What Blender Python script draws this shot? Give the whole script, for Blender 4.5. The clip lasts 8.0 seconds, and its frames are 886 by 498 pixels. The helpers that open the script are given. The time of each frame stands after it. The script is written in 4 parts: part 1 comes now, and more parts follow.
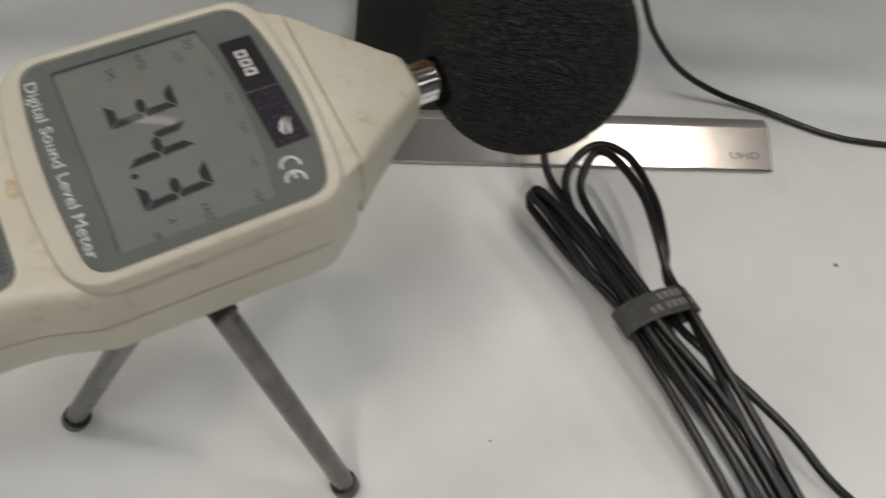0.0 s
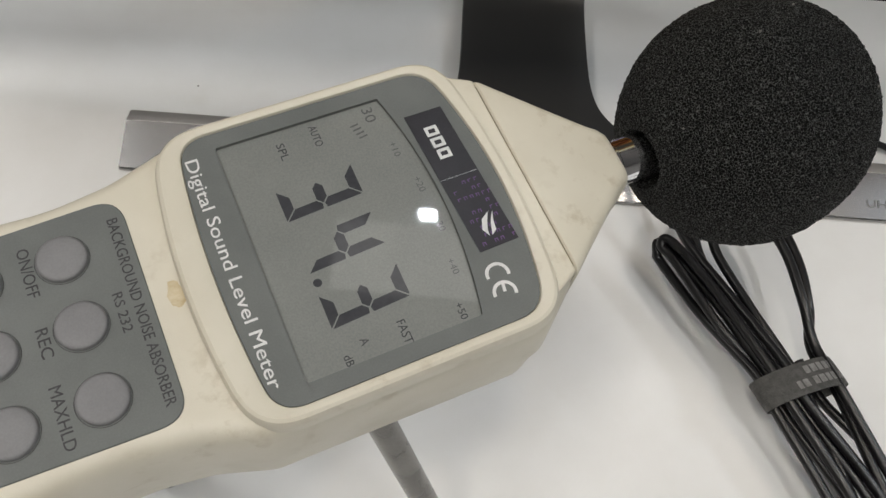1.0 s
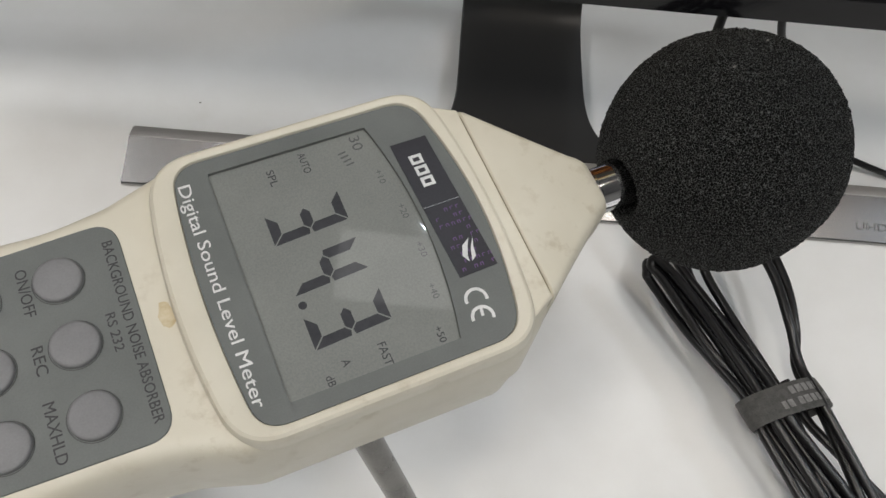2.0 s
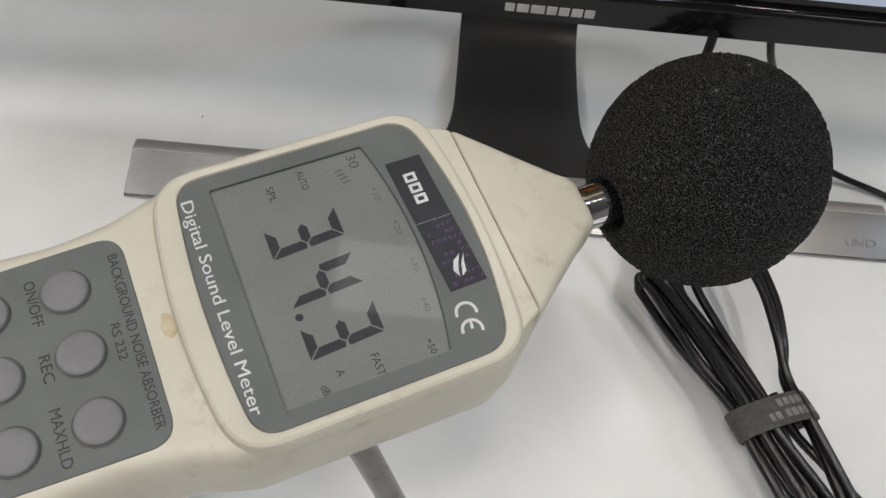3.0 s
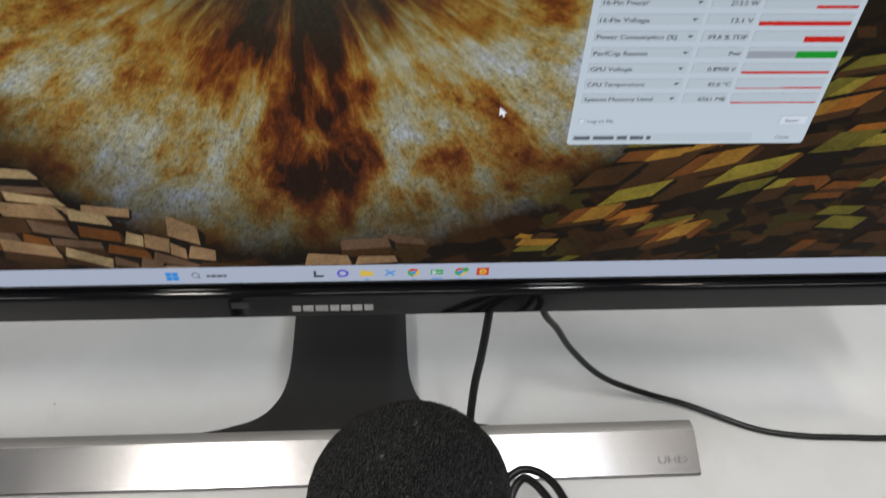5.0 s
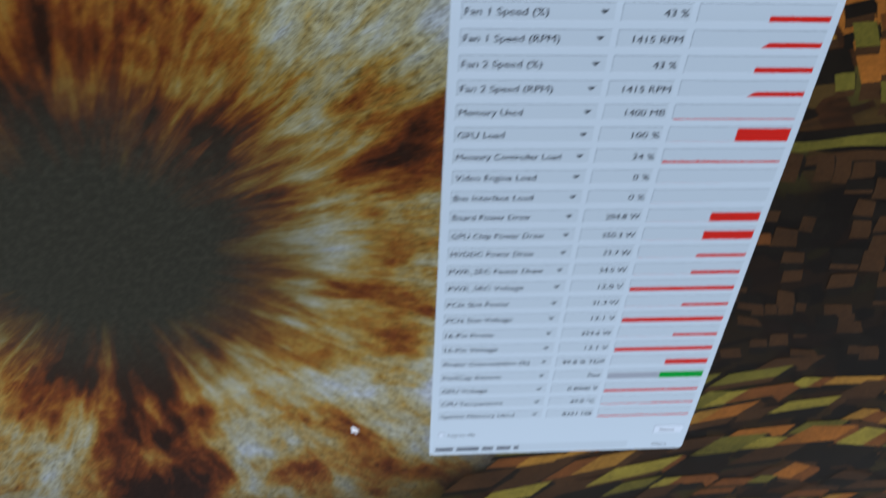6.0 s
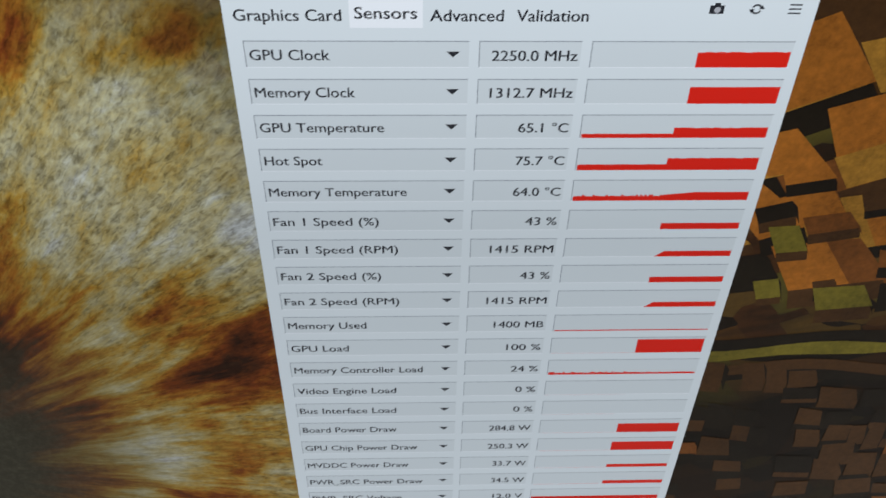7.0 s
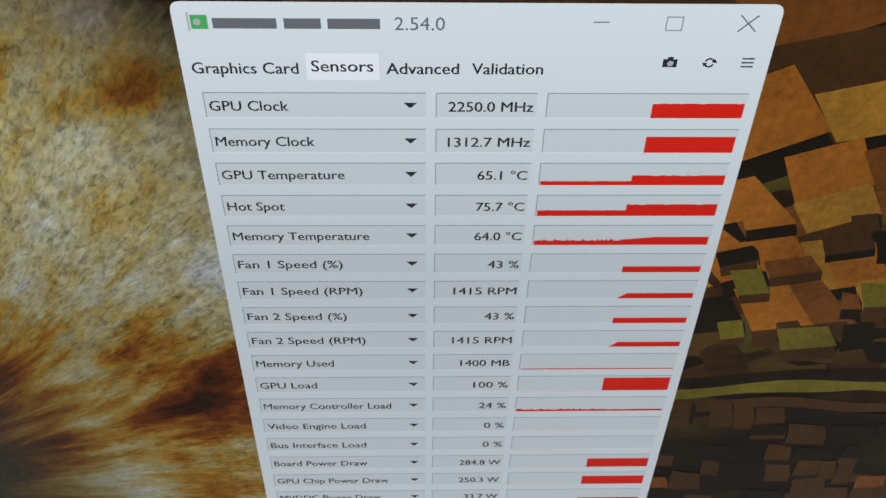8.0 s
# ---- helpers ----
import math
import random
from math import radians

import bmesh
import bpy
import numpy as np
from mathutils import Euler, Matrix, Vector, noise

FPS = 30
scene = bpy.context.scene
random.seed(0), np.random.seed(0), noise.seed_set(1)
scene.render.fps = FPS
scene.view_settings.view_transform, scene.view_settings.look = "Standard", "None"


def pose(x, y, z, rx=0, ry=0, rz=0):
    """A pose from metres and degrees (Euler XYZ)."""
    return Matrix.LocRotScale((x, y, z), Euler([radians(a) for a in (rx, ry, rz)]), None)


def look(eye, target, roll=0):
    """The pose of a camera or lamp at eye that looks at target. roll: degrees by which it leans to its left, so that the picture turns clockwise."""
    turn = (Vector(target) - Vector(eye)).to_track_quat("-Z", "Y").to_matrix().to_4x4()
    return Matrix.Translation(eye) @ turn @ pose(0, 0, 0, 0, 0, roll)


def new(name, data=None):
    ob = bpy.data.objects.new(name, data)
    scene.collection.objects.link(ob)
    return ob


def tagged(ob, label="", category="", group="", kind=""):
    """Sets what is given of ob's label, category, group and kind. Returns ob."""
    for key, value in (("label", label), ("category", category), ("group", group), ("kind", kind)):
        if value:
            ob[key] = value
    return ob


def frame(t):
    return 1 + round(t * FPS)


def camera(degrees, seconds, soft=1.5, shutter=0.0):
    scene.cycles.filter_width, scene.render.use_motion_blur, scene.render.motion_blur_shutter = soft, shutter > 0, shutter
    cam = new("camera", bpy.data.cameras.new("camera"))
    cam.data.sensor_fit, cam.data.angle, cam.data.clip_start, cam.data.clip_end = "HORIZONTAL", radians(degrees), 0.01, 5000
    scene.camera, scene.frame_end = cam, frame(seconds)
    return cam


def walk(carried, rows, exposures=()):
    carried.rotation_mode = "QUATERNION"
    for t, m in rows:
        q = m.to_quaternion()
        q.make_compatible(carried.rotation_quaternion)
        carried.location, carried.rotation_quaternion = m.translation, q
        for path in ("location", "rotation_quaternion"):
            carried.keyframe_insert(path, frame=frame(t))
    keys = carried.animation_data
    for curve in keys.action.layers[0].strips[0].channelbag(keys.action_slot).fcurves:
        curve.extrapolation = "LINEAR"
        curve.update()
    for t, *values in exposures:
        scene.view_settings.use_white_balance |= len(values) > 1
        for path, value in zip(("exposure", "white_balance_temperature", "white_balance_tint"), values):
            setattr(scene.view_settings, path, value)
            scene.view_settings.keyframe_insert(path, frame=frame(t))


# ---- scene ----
cam = camera(55.2, 8.0, soft=1.5, shutter=0.3)
PATH = [
    (0.0, (-0.0094, -0.3176, 0.3606), (0.0080, -0.1577, 0.1074), 6.42),
    (0.2, (-0.0322, -0.3016, 0.3568), (-0.0201, -0.1460, 0.1007), 6.19),
    (0.5, (-0.0502, -0.2840, 0.3505), (-0.0353, -0.1303, 0.0933), 8.22),
    (1.0, (-0.0550, -0.2726, 0.3465), (-0.0429, -0.1205, 0.0882), 7.72),
    (2.5, (-0.0485, -0.2740, 0.3593), (-0.0391, -0.1173, 0.1037), 7.73),
    (3.0, (-0.0486, -0.2762, 0.3622), (-0.0390, -0.1180, 0.1076), 7.90),
    (3.5, (-0.0479, -0.2798, 0.3693), (-0.0425, -0.1180, 0.1167), 6.35),
    (4.0, (-0.0373, -0.2800, 0.3756), (-0.0313, -0.1152, 0.1250), 5.44),
    (4.5, (-0.0010, -0.2585, 0.4081), (0.0144, -0.0771, 0.1697), 6.48),
    (4.7, (0.0140, -0.2525, 0.4184), (0.0324, -0.0627, 0.1868), 4.42),
    (5.8, (0.0604, -0.2028, 0.4738), (0.0745, 0.0133, 0.2662), 1.02),
    (6.0, (0.0782, -0.1836, 0.4745), (0.1006, 0.0424, 0.2784), 2.97),
    (6.5, (0.1070, -0.1432, 0.4806), (0.1191, 0.0876, 0.2895), 2.23),
    (7.0, (0.1254, -0.1263, 0.4858), (0.1347, 0.1047, 0.2945), 1.12),
    (7.5, (0.1305, -0.1248, 0.4908), (0.1369, 0.1077, 0.3014), 0.87),
    (8.0, (0.1333, -0.1232, 0.4925), (0.1409, 0.1089, 0.3026), 1.07),
]
walk(cam, [(t, look(eye, target, roll)) for t, eye, target, roll in PATH],
     [(0.0, -0.44, 6500, 10), (0.3, -0.26, 6500, 10), (1.0, -0.07, 6400, 10), (3.5, -0.07, 6250, 10), (4.2, -0.08, 6350, 10), (4.5, -0.09, 6450, 10), (4.7, -0.08, 6500, 10),
      (5.6, -0.03, 5500, 10), (6.1, -0.03, 5500, 10), (6.5, -0.03, 5900, 10), (7.0, -0.05, 6450, 10), (8.0, -0.07, 6550, 10)])

# ---- light ----
world = bpy.data.worlds.new("room_world")
scene.world = world
world.use_nodes = True
world.node_tree.nodes["Background"].inputs[0].default_value = (0.9, 0.95, 1.0, 1)
world.node_tree.nodes["Background"].inputs[1].default_value = 0.05
SCREEN = 0.133      # height of the screen's lower edge over the desk
CEIL = 1.95         # ceiling over the desk top


def lamp(x, y, wide, deep, watts, colour):
    data = bpy.data.lights.new("ceiling_lamp", "AREA")
    data.shape, data.size, data.size_y, data.energy, data.color = "RECTANGLE", wide, deep, watts, colour
    ob = new("ceiling_lamp", data)
    ob.location = (x, y, CEIL - 0.03)
    return ob


# x, y, width, depth, watts, colour
LAMPS = [(-0.52, -0.62, 0.12, 0.50, 10.6, (1.0, 0.92, 0.82)),
         (0.46, -0.66, 0.12, 0.50, 7.9, (0.97, 0.96, 0.94)),
         (0.10, 0.585, 0.038, 0.024, 2.0, (0.86, 0.93, 1.0)),
         # unseen panel added as fill for the left of the desk
         (-1.40, 0.30, 0.60, 0.60, 8.5, (1.0, 0.98, 0.95)),
         (1.95, 0.20, 0.22, 0.22, 11.0, (0.84, 0.93, 1.0)),
         (0.76, -0.02, 0.13, 0.13, 4.6, (1.0, 0.86, 0.70)),
         # three unseen panels added behind the camera as soft fill
         (-1.35, -1.50, 0.60, 0.60, 3.6, (1.0, 0.97, 0.93)),
         (1.35, -1.60, 0.60, 0.60, 3.0, (1.0, 0.97, 0.93)),
         (0.0, -1.80, 0.60, 0.60, 2.6, (1.0, 0.97, 0.93)),
         (0.09, 0.465, 0.42, 0.18, 0.12, (1.0, 0.97, 0.92))]
for row in LAMPS:
    lamp(*row)


# ---- materials ----
class Nodes:
    """Short hand for building a node material."""

    def __init__(self, name):
        self.m = bpy.data.materials.new(name)
        self.m.use_nodes = True
        self.t = self.m.node_tree
        self.b = self.t.nodes["Principled BSDF"]

    def put(self, kind, **given):
        n = self.t.nodes.new(kind)
        for key, value in given.items():
            if key.startswith("in_"):
                k = key[3:]
                slot = n.inputs[int(k)] if k.isdigit() else n.inputs[k.replace("_", " ")]
                if isinstance(value, bpy.types.NodeSocket):
                    self.t.links.new(value, slot)
                else:
                    slot.default_value = value
        return n

    def set(self, slot, value):
        if isinstance(value, bpy.types.NodeSocket):
            self.t.links.new(value, self.b.inputs[slot])
        else:
            self.b.inputs[slot].default_value = value

    def coords(self, scale=(1, 1, 1)):
        c = self.put("ShaderNodeTexCoord")
        return self.put("ShaderNodeMapping", in_Vector=c.outputs["Object"], in_Scale=scale).outputs[0]

    def noise(self, scale, detail=3.0, vec=None, rough=0.55, dist=0.0):
        n = self.put("ShaderNodeTexNoise", in_Scale=scale, in_Detail=detail, in_Roughness=rough, in_Distortion=dist)
        self.t.links.new(vec or self.coords(), n.inputs["Vector"])
        return n.outputs[0]

    def math(self, op, a, b=0.0, c=0.0):
        n = self.t.nodes.new("ShaderNodeMath")
        n.operation = op
        for i, v in enumerate((a, b, c)):
            if isinstance(v, bpy.types.NodeSocket):
                self.t.links.new(v, n.inputs[i])
            else:
                n.inputs[i].default_value = v
        return n.outputs[0]

    def ramp(self, fac, stops, mode="LINEAR"):
        n = self.t.nodes.new("ShaderNodeValToRGB")
        n.color_ramp.interpolation = mode
        e = n.color_ramp.elements
        while len(e) < len(stops):
            e.new(0.5)
        for el, (p, c) in zip(e, stops):
            el.position, el.color = p, (*c, 1)
        self.t.links.new(fac, n.inputs[0])
        return n.outputs[0]

    def mix(self, fac, a, b, mode="MIX"):
        n = self.t.nodes.new("ShaderNodeMix")
        n.data_type, n.blend_type = "RGBA", mode
        for slot, v in ((0, fac), (6, a), (7, b)):
            if isinstance(v, bpy.types.NodeSocket):
                self.t.links.new(v, n.inputs[slot])
            else:
                n.inputs[slot].default_value = v if slot == 0 else (*v, 1)
        return n.outputs[2]

    def bump(self, height, dist, strength=1.0):
        n = self.put("ShaderNodeBump", in_Strength=strength, in_Distance=dist, in_Height=height)
        self.t.links.new(n.outputs[0], self.b.inputs["Normal"])


def surface(name, a, b, scale, rough=(0.4, 0.5), metal=0.0, fine=800, bump=0.00005, stretch=(1, 1, 1), coat=0.0):
    """Two tones mottled at a coarse and a fine scale, with fine relief."""
    n = Nodes(name)
    v = n.coords(stretch)
    big, small = n.noise(scale, 4, v), n.noise(fine, 2, v)
    both = n.math("ADD", n.math("MULTIPLY", big, 0.7), n.math("MULTIPLY", small, 0.3))
    n.set("Base Color", n.ramp(both, [(0.36, a), (0.62, b)]))
    n.set("Roughness", n.math("MULTIPLY_ADD", big, rough[1] - rough[0], rough[0]))
    n.set("Metallic", metal)
    if coat:
        n.set("Coat Weight", coat)
        n.set("Coat Roughness", 0.06)
    n.bump(small, bump)
    return n.m


def glow(name, colour, strength=1.0):
    """A plain glowing surface."""
    n = Nodes(name)
    n.set("Base Color", (0.004, 0.004, 0.004, 1))
    n.set("Roughness", 0.42)
    n.set("Specular IOR Level", 0.06)
    n.set("Emission Color", (*colour, 1))
    n.set("Emission Strength", strength)
    return n.m


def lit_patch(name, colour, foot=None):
    """A lit patch of the display. Viewing-angle fall-off is painted into its emission, brightest along the top; foot is
    its colour low on the panel.
    """
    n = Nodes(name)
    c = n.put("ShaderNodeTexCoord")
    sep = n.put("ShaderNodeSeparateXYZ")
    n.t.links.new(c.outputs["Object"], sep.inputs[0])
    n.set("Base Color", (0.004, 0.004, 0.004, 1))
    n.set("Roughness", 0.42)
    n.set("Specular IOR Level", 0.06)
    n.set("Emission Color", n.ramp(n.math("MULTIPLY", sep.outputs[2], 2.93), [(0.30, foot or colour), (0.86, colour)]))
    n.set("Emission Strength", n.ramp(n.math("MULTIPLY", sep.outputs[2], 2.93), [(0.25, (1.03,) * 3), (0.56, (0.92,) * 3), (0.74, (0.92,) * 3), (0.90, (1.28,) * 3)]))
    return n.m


def laminate():
    n = Nodes("white_laminate")
    v = n.coords()
    big, mid, small = n.noise(3, 4, v), n.noise(40, 4, v), n.noise(1500, 2, v)
    tone = n.math("ADD", n.math("MULTIPLY", big, 0.6), n.math("MULTIPLY", mid, 0.4))
    base = n.ramp(tone, [(0.35, (0.79, 0.785, 0.765)), (0.65, (0.85, 0.85, 0.84))])
    smear = n.ramp(n.noise(14, 5, v, 0.65), [(0.62, (0, 0, 0)), (0.80, (1, 1, 1))])
    n.set("Base Color", n.mix(n.math("MULTIPLY", smear, 0.35), base, (0.66, 0.63, 0.57)))
    n.set("Roughness", n.math("MULTIPLY_ADD", mid, 0.15, 0.30))
    n.bump(small, 0.00003, 0.6)
    return n.m


def foam():
    n = Nodes("black_foam")
    v = n.coords()
    vo = n.put("ShaderNodeTexVoronoi", in_Scale=1550.0)
    vo.feature = "DISTANCE_TO_EDGE"
    wob = n.put("ShaderNodeTexNoise", in_Scale=900.0, in_Detail=2.0)
    n.t.links.new(v, wob.inputs["Vector"])
    warp = n.put("ShaderNodeVectorMath")
    warp.operation = "MULTIPLY_ADD"
    n.t.links.new(wob.outputs[1], warp.inputs[0])
    warp.inputs[1].default_value = (0.0008, 0.0008, 0.0008)
    n.t.links.new(v, warp.inputs[2])
    n.t.links.new(warp.outputs[0], vo.inputs["Vector"])
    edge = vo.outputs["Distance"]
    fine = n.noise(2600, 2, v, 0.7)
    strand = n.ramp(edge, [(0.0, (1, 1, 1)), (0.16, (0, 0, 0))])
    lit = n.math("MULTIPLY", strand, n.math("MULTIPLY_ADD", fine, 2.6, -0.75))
    # shade inside the pores and glints on the strands are put into the colour
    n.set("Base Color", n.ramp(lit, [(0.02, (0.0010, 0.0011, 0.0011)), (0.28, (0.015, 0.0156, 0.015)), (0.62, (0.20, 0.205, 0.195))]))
    n.set("Roughness", 0.7)
    n.set("Specular IOR Level", 0.16)
    n.bump(n.math("ADD", strand, n.math("MULTIPLY", fine, 0.6)), 0.0008, 1.0)
    return n.m


def aged_plastic():
    n = Nodes("aged_ivory_plastic")
    v = n.coords()
    big, mid, small = n.noise(25, 5, v), n.noise(160, 5, v, 0.65), n.noise(2600, 2, v)
    base = n.ramp(big, [(0.3, (0.53, 0.494, 0.398)), (0.7, (0.62, 0.588, 0.492))])
    grime = n.ramp(mid, [(0.56, (0, 0, 0)), (0.70, (1, 1, 1))])
    patch = n.ramp(n.noise(18, 2, v), [(0.46, (0, 0, 0)), (0.62, (1, 1, 1))])
    n.set("Base Color", n.mix(n.math("MULTIPLY", n.math("MULTIPLY", grime, patch), 0.42), base, (0.33, 0.27, 0.17)))
    n.set("Roughness", n.math("MULTIPLY_ADD", mid, 0.2, 0.30))
    n.bump(small, 0.00006, 0.5)
    return n.m


def brushed(name, tone, rough, along=(6, 900, 900), metal=1.0):
    n = Nodes(name)
    v = n.coords(along)
    line = n.noise(1.0, 4, v, 0.7)
    cloud = n.noise(30, 3)
    n.set("Base Color", n.ramp(line, [(0.3, tuple(c * 0.94 for c in tone)), (0.7, tone)]))
    n.set("Roughness", n.math("ADD", n.math("MULTIPLY_ADD", line, 0.07, rough), n.math("MULTIPLY", cloud, 0.08)))
    n.set("Metallic", metal)
    return n.m


def liquid_crystal():
    n = Nodes("lcd_glass")
    v = n.coords()
    grain = n.noise(2200, 2, v, 0.8)
    cloud = n.noise(60, 4, v)
    base = n.ramp(grain, [(0.35, (0.142, 0.150, 0.141)), (0.65, (0.186, 0.194, 0.182))])
    n.set("Base Color", n.mix(0.25, base, n.ramp(cloud, [(0.3, (0.12, 0.13, 0.118)), (0.7, (0.22, 0.23, 0.21))])))
    n.set("Roughness", 0.45)
    n.set("Coat Weight", 1.0)
    n.set("Coat Roughness", n.math("MULTIPLY_ADD", cloud, 0.05, 0.0))
    n.bump(grain, 0.00002, 0.5)
    return n.m


def wallpaper():
    """The desktop picture: fibres round a dark disc, with tumbling blocks beyond them."""
    n = Nodes("desktop_picture")
    sep = n.put("ShaderNodeSeparateXYZ")
    c = n.put("ShaderNodeTexCoord")
    n.t.links.new(c.outputs["Object"], sep.inputs[0])
    wob = n.noise(14, 3, c.outputs["Object"])
    x = n.math("MULTIPLY", n.math("SUBTRACT", sep.outputs[0], -0.001), 1000)
    z = n.math("MULTIPLY", n.math("SUBTRACT", sep.outputs[2], 0.181), 1000)
    r0 = n.math("SQRT", n.math("ADD", n.math("MULTIPLY", x, x), n.math("MULTIPLY", z, z)))
    r = n.math("ADD", r0, n.math("MULTIPLY_ADD", wob, 44, -22))
    inv = n.math("DIVIDE", 1.0, n.math("MAXIMUM", r0, 1.0))
    cs, sn = n.math("MULTIPLY", x, inv), n.math("MULTIPLY", z, inv)

    def polar(k, m, turn=0.0):
        v = n.put("ShaderNodeCombineXYZ")
        n.t.links.new(n.math("MULTIPLY", cs, k), v.inputs[0])
        n.t.links.new(n.math("MULTIPLY", sn, k), v.inputs[1])
        n.t.links.new(n.math("MULTIPLY_ADD", r0, m, turn), v.inputs[2])
        return v.outputs[0]

    wide = n.noise(1.0, 4, polar(4.2, 0.020), 0.6, 0.6)
    mid = n.noise(1.0, 4, polar(11, 0.036, 7.0), 0.62, 0.8)
    patch = n.noise(21, 3, c.outputs["Object"], 0.5)
    fine = n.noise(1.0, 3, polar(75, 0.22, 3.0), 0.7, 0.5)
    grain = n.noise(520, 3, c.outputs["Object"], 0.75)
    tone = n.math("ADD", n.math("MULTIPLY", wide, 0.52), n.math("ADD", n.math("MULTIPLY", mid, 0.34), n.math("MULTIPLY", fine, 0.08)))
    tone = n.math("ADD", tone, n.math("MULTIPLY_ADD", n.math("SUBTRACT", r, 45), 0.0010, -0.060))
    tone = n.math("ADD", tone, n.math("MULTIPLY_ADD", grain, 0.07, -0.035))
    core = n.math("MAXIMUM", n.math("SUBTRACT", 1.0, n.math("MULTIPLY", n.math("ABSOLUTE", n.math("ADD", x, n.math("MULTIPLY_ADD", patch, 60, -30))), 0.028)), 0.0)
    tone = n.math("SUBTRACT", tone, n.math("MULTIPLY", core, n.ramp(n.math("MULTIPLY_ADD", z, 0.005, 0.5), [(0.30, (0.12,) * 3), (0.45, (0.06,) * 3), (0.70, (0.13,) * 3)])))
    tone = n.math("ADD", tone, n.math("MULTIPLY_ADD", patch, 0.62, -0.275))
    tone = n.math("MULTIPLY_ADD", n.math("SUBTRACT", tone, 0.52), 1.06, 0.568)
    fur = n.ramp(tone, [(0.36, (0.025, 0.008, 0.003)), (0.43, (0.15, 0.032, 0.005)), (0.48, (0.26, 0.095, 0.010)),
                        (0.53, (0.33, 0.19, 0.030)), (0.58, (0.36, 0.28, 0.11)), (0.64, (0.40, 0.36, 0.22)), (0.72, (0.44, 0.44, 0.42))])
    fur = n.mix(n.math("MULTIPLY", n.ramp(n.noise(1.0, 2, polar(48, 0.12, 9.0), 0.7), [(0.36, (1, 1, 1)), (0.50, (0, 0, 0))]), 0.16), fur, (0.05, 0.03, 0.012))
    # viewing-angle colour shift painted in: the lower fur goes redder and greyer
    below = n.ramp(n.math("MULTIPLY_ADD", z, -0.01, -0.2), [(0.20, (0, 0, 0)), (1.0, (0.26, 0.26, 0.26))])
    rust = n.ramp(tone, [(0.36, (0.012, 0.006, 0.005)), (0.43, (0.090, 0.018, 0.006)), (0.48, (0.19, 0.060, 0.018)),
                         (0.53, (0.24, 0.13, 0.05)), (0.58, (0.25, 0.20, 0.11)), (0.64, (0.29, 0.275, 0.22)), (0.72, (0.35, 0.365, 0.36))])
    fur = n.mix(below, fur, rust)
    oval = n.math("SQRT", n.math("ADD", n.math("MULTIPLY", x, x), n.math("MULTIPLY", n.math("MULTIPLY", z, z), 1.32)))
    rim = n.math("ADD", n.math("MULTIPLY_ADD", wob, 26, -13), n.math("ADD", n.math("MULTIPLY", fine, 12), n.math("MULTIPLY", mid, 22)))
    disc = n.ramp(n.math("MULTIPLY", n.math("ADD", oval, rim), 0.01), [(0.50, (0, 0, 0)), (0.66, (0.32, 0.32, 0.32)), (0.90, (1, 1, 1))])
    dust = n.ramp(n.noise(500, 4, c.outputs["Object"], 0.8), [(0.44, (0.032, 0.030, 0.020)), (0.70, (0.060, 0.057, 0.038)), (0.84, (0.15, 0.15, 0.10))])
    # viewing-angle brightness painted into the fur as a gain by height
    gain = n.ramp(n.math("MULTIPLY_ADD", z, 0.003, 0.5), [(0.02, (0.80, 0.88, 1.06)), (0.20, (1.10, 1.20, 1.44)), (0.30, (1.26, 1.36, 1.60)), (0.50, (0.96, 1.05, 1.24)), (0.66, (0.86, 0.93, 1.00)), (0.86, (1.56, 1.74, 1.92))])
    fur = n.mix(1.0, fur, gain, "MULTIPLY")
    # short pile: clumps a few millimetres long that lie along the rays, with dark gaps between them
    pile = n.noise(1.0, 3, polar(120, 0.42, 1.0), 0.6, 0.8)
    tuft = n.noise(300, 3, c.outputs["Object"], 0.75)
    hair = n.ramp(n.math("ADD", n.math("MULTIPLY", pile, 0.62), n.math("MULTIPLY", tuft, 0.38)), [(0.36, (0.30, 0.27, 0.22)), (0.49, (0.90, 0.88, 0.85)), (0.63, (1.34, 1.34, 1.32))])
    fur = n.mix(n.ramp(n.math("MULTIPLY", r0, 0.01), [(0.55, (0.25,) * 3), (0.95, (0.80,) * 3)]), fur, hair, "MULTIPLY")
    iris = n.mix(disc, dust, fur)

    # blocks outside the ring
    bend = n.put("ShaderNodeTexNoise", in_Scale=9.0, in_Detail=2.0)
    n.t.links.new(c.outputs["Object"], bend.inputs["Vector"])
    warp = n.put("ShaderNodeVectorMath")
    warp.operation = "MULTIPLY_ADD"
    n.t.links.new(bend.outputs[1], warp.inputs[0])
    warp.inputs[1].default_value = (0.02, 0.0, 0.02)
    n.t.links.new(c.outputs["Object"], warp.inputs[2])
    turned = n.put("ShaderNodeMapping", in_Vector=warp.outputs[0], in_Rotation=(0, 0.5, 0), in_Scale=(1.0, 1.0, 1.5))

    def blocks(scale, seed):
        vo = n.put("ShaderNodeTexVoronoi", in_Scale=scale, in_Randomness=0.72)
        vo.distance = "CHEBYCHEV"
        off = n.put("ShaderNodeMapping", in_Vector=turned.outputs[0], in_Location=(seed, 0, seed))
        n.t.links.new(off.outputs[0], vo.inputs["Vector"])
        sp = n.put("ShaderNodeSeparateColor")
        n.t.links.new(vo.outputs["Color"], sp.inputs[0])
        return sp.outputs[0]

    pick = blocks(52, 0.3)
    pick2 = blocks(95, 1.7)
    big = n.noise(16, 2, c.outputs["Object"])
    which = n.math("GREATER_THAN", big, 0.53)
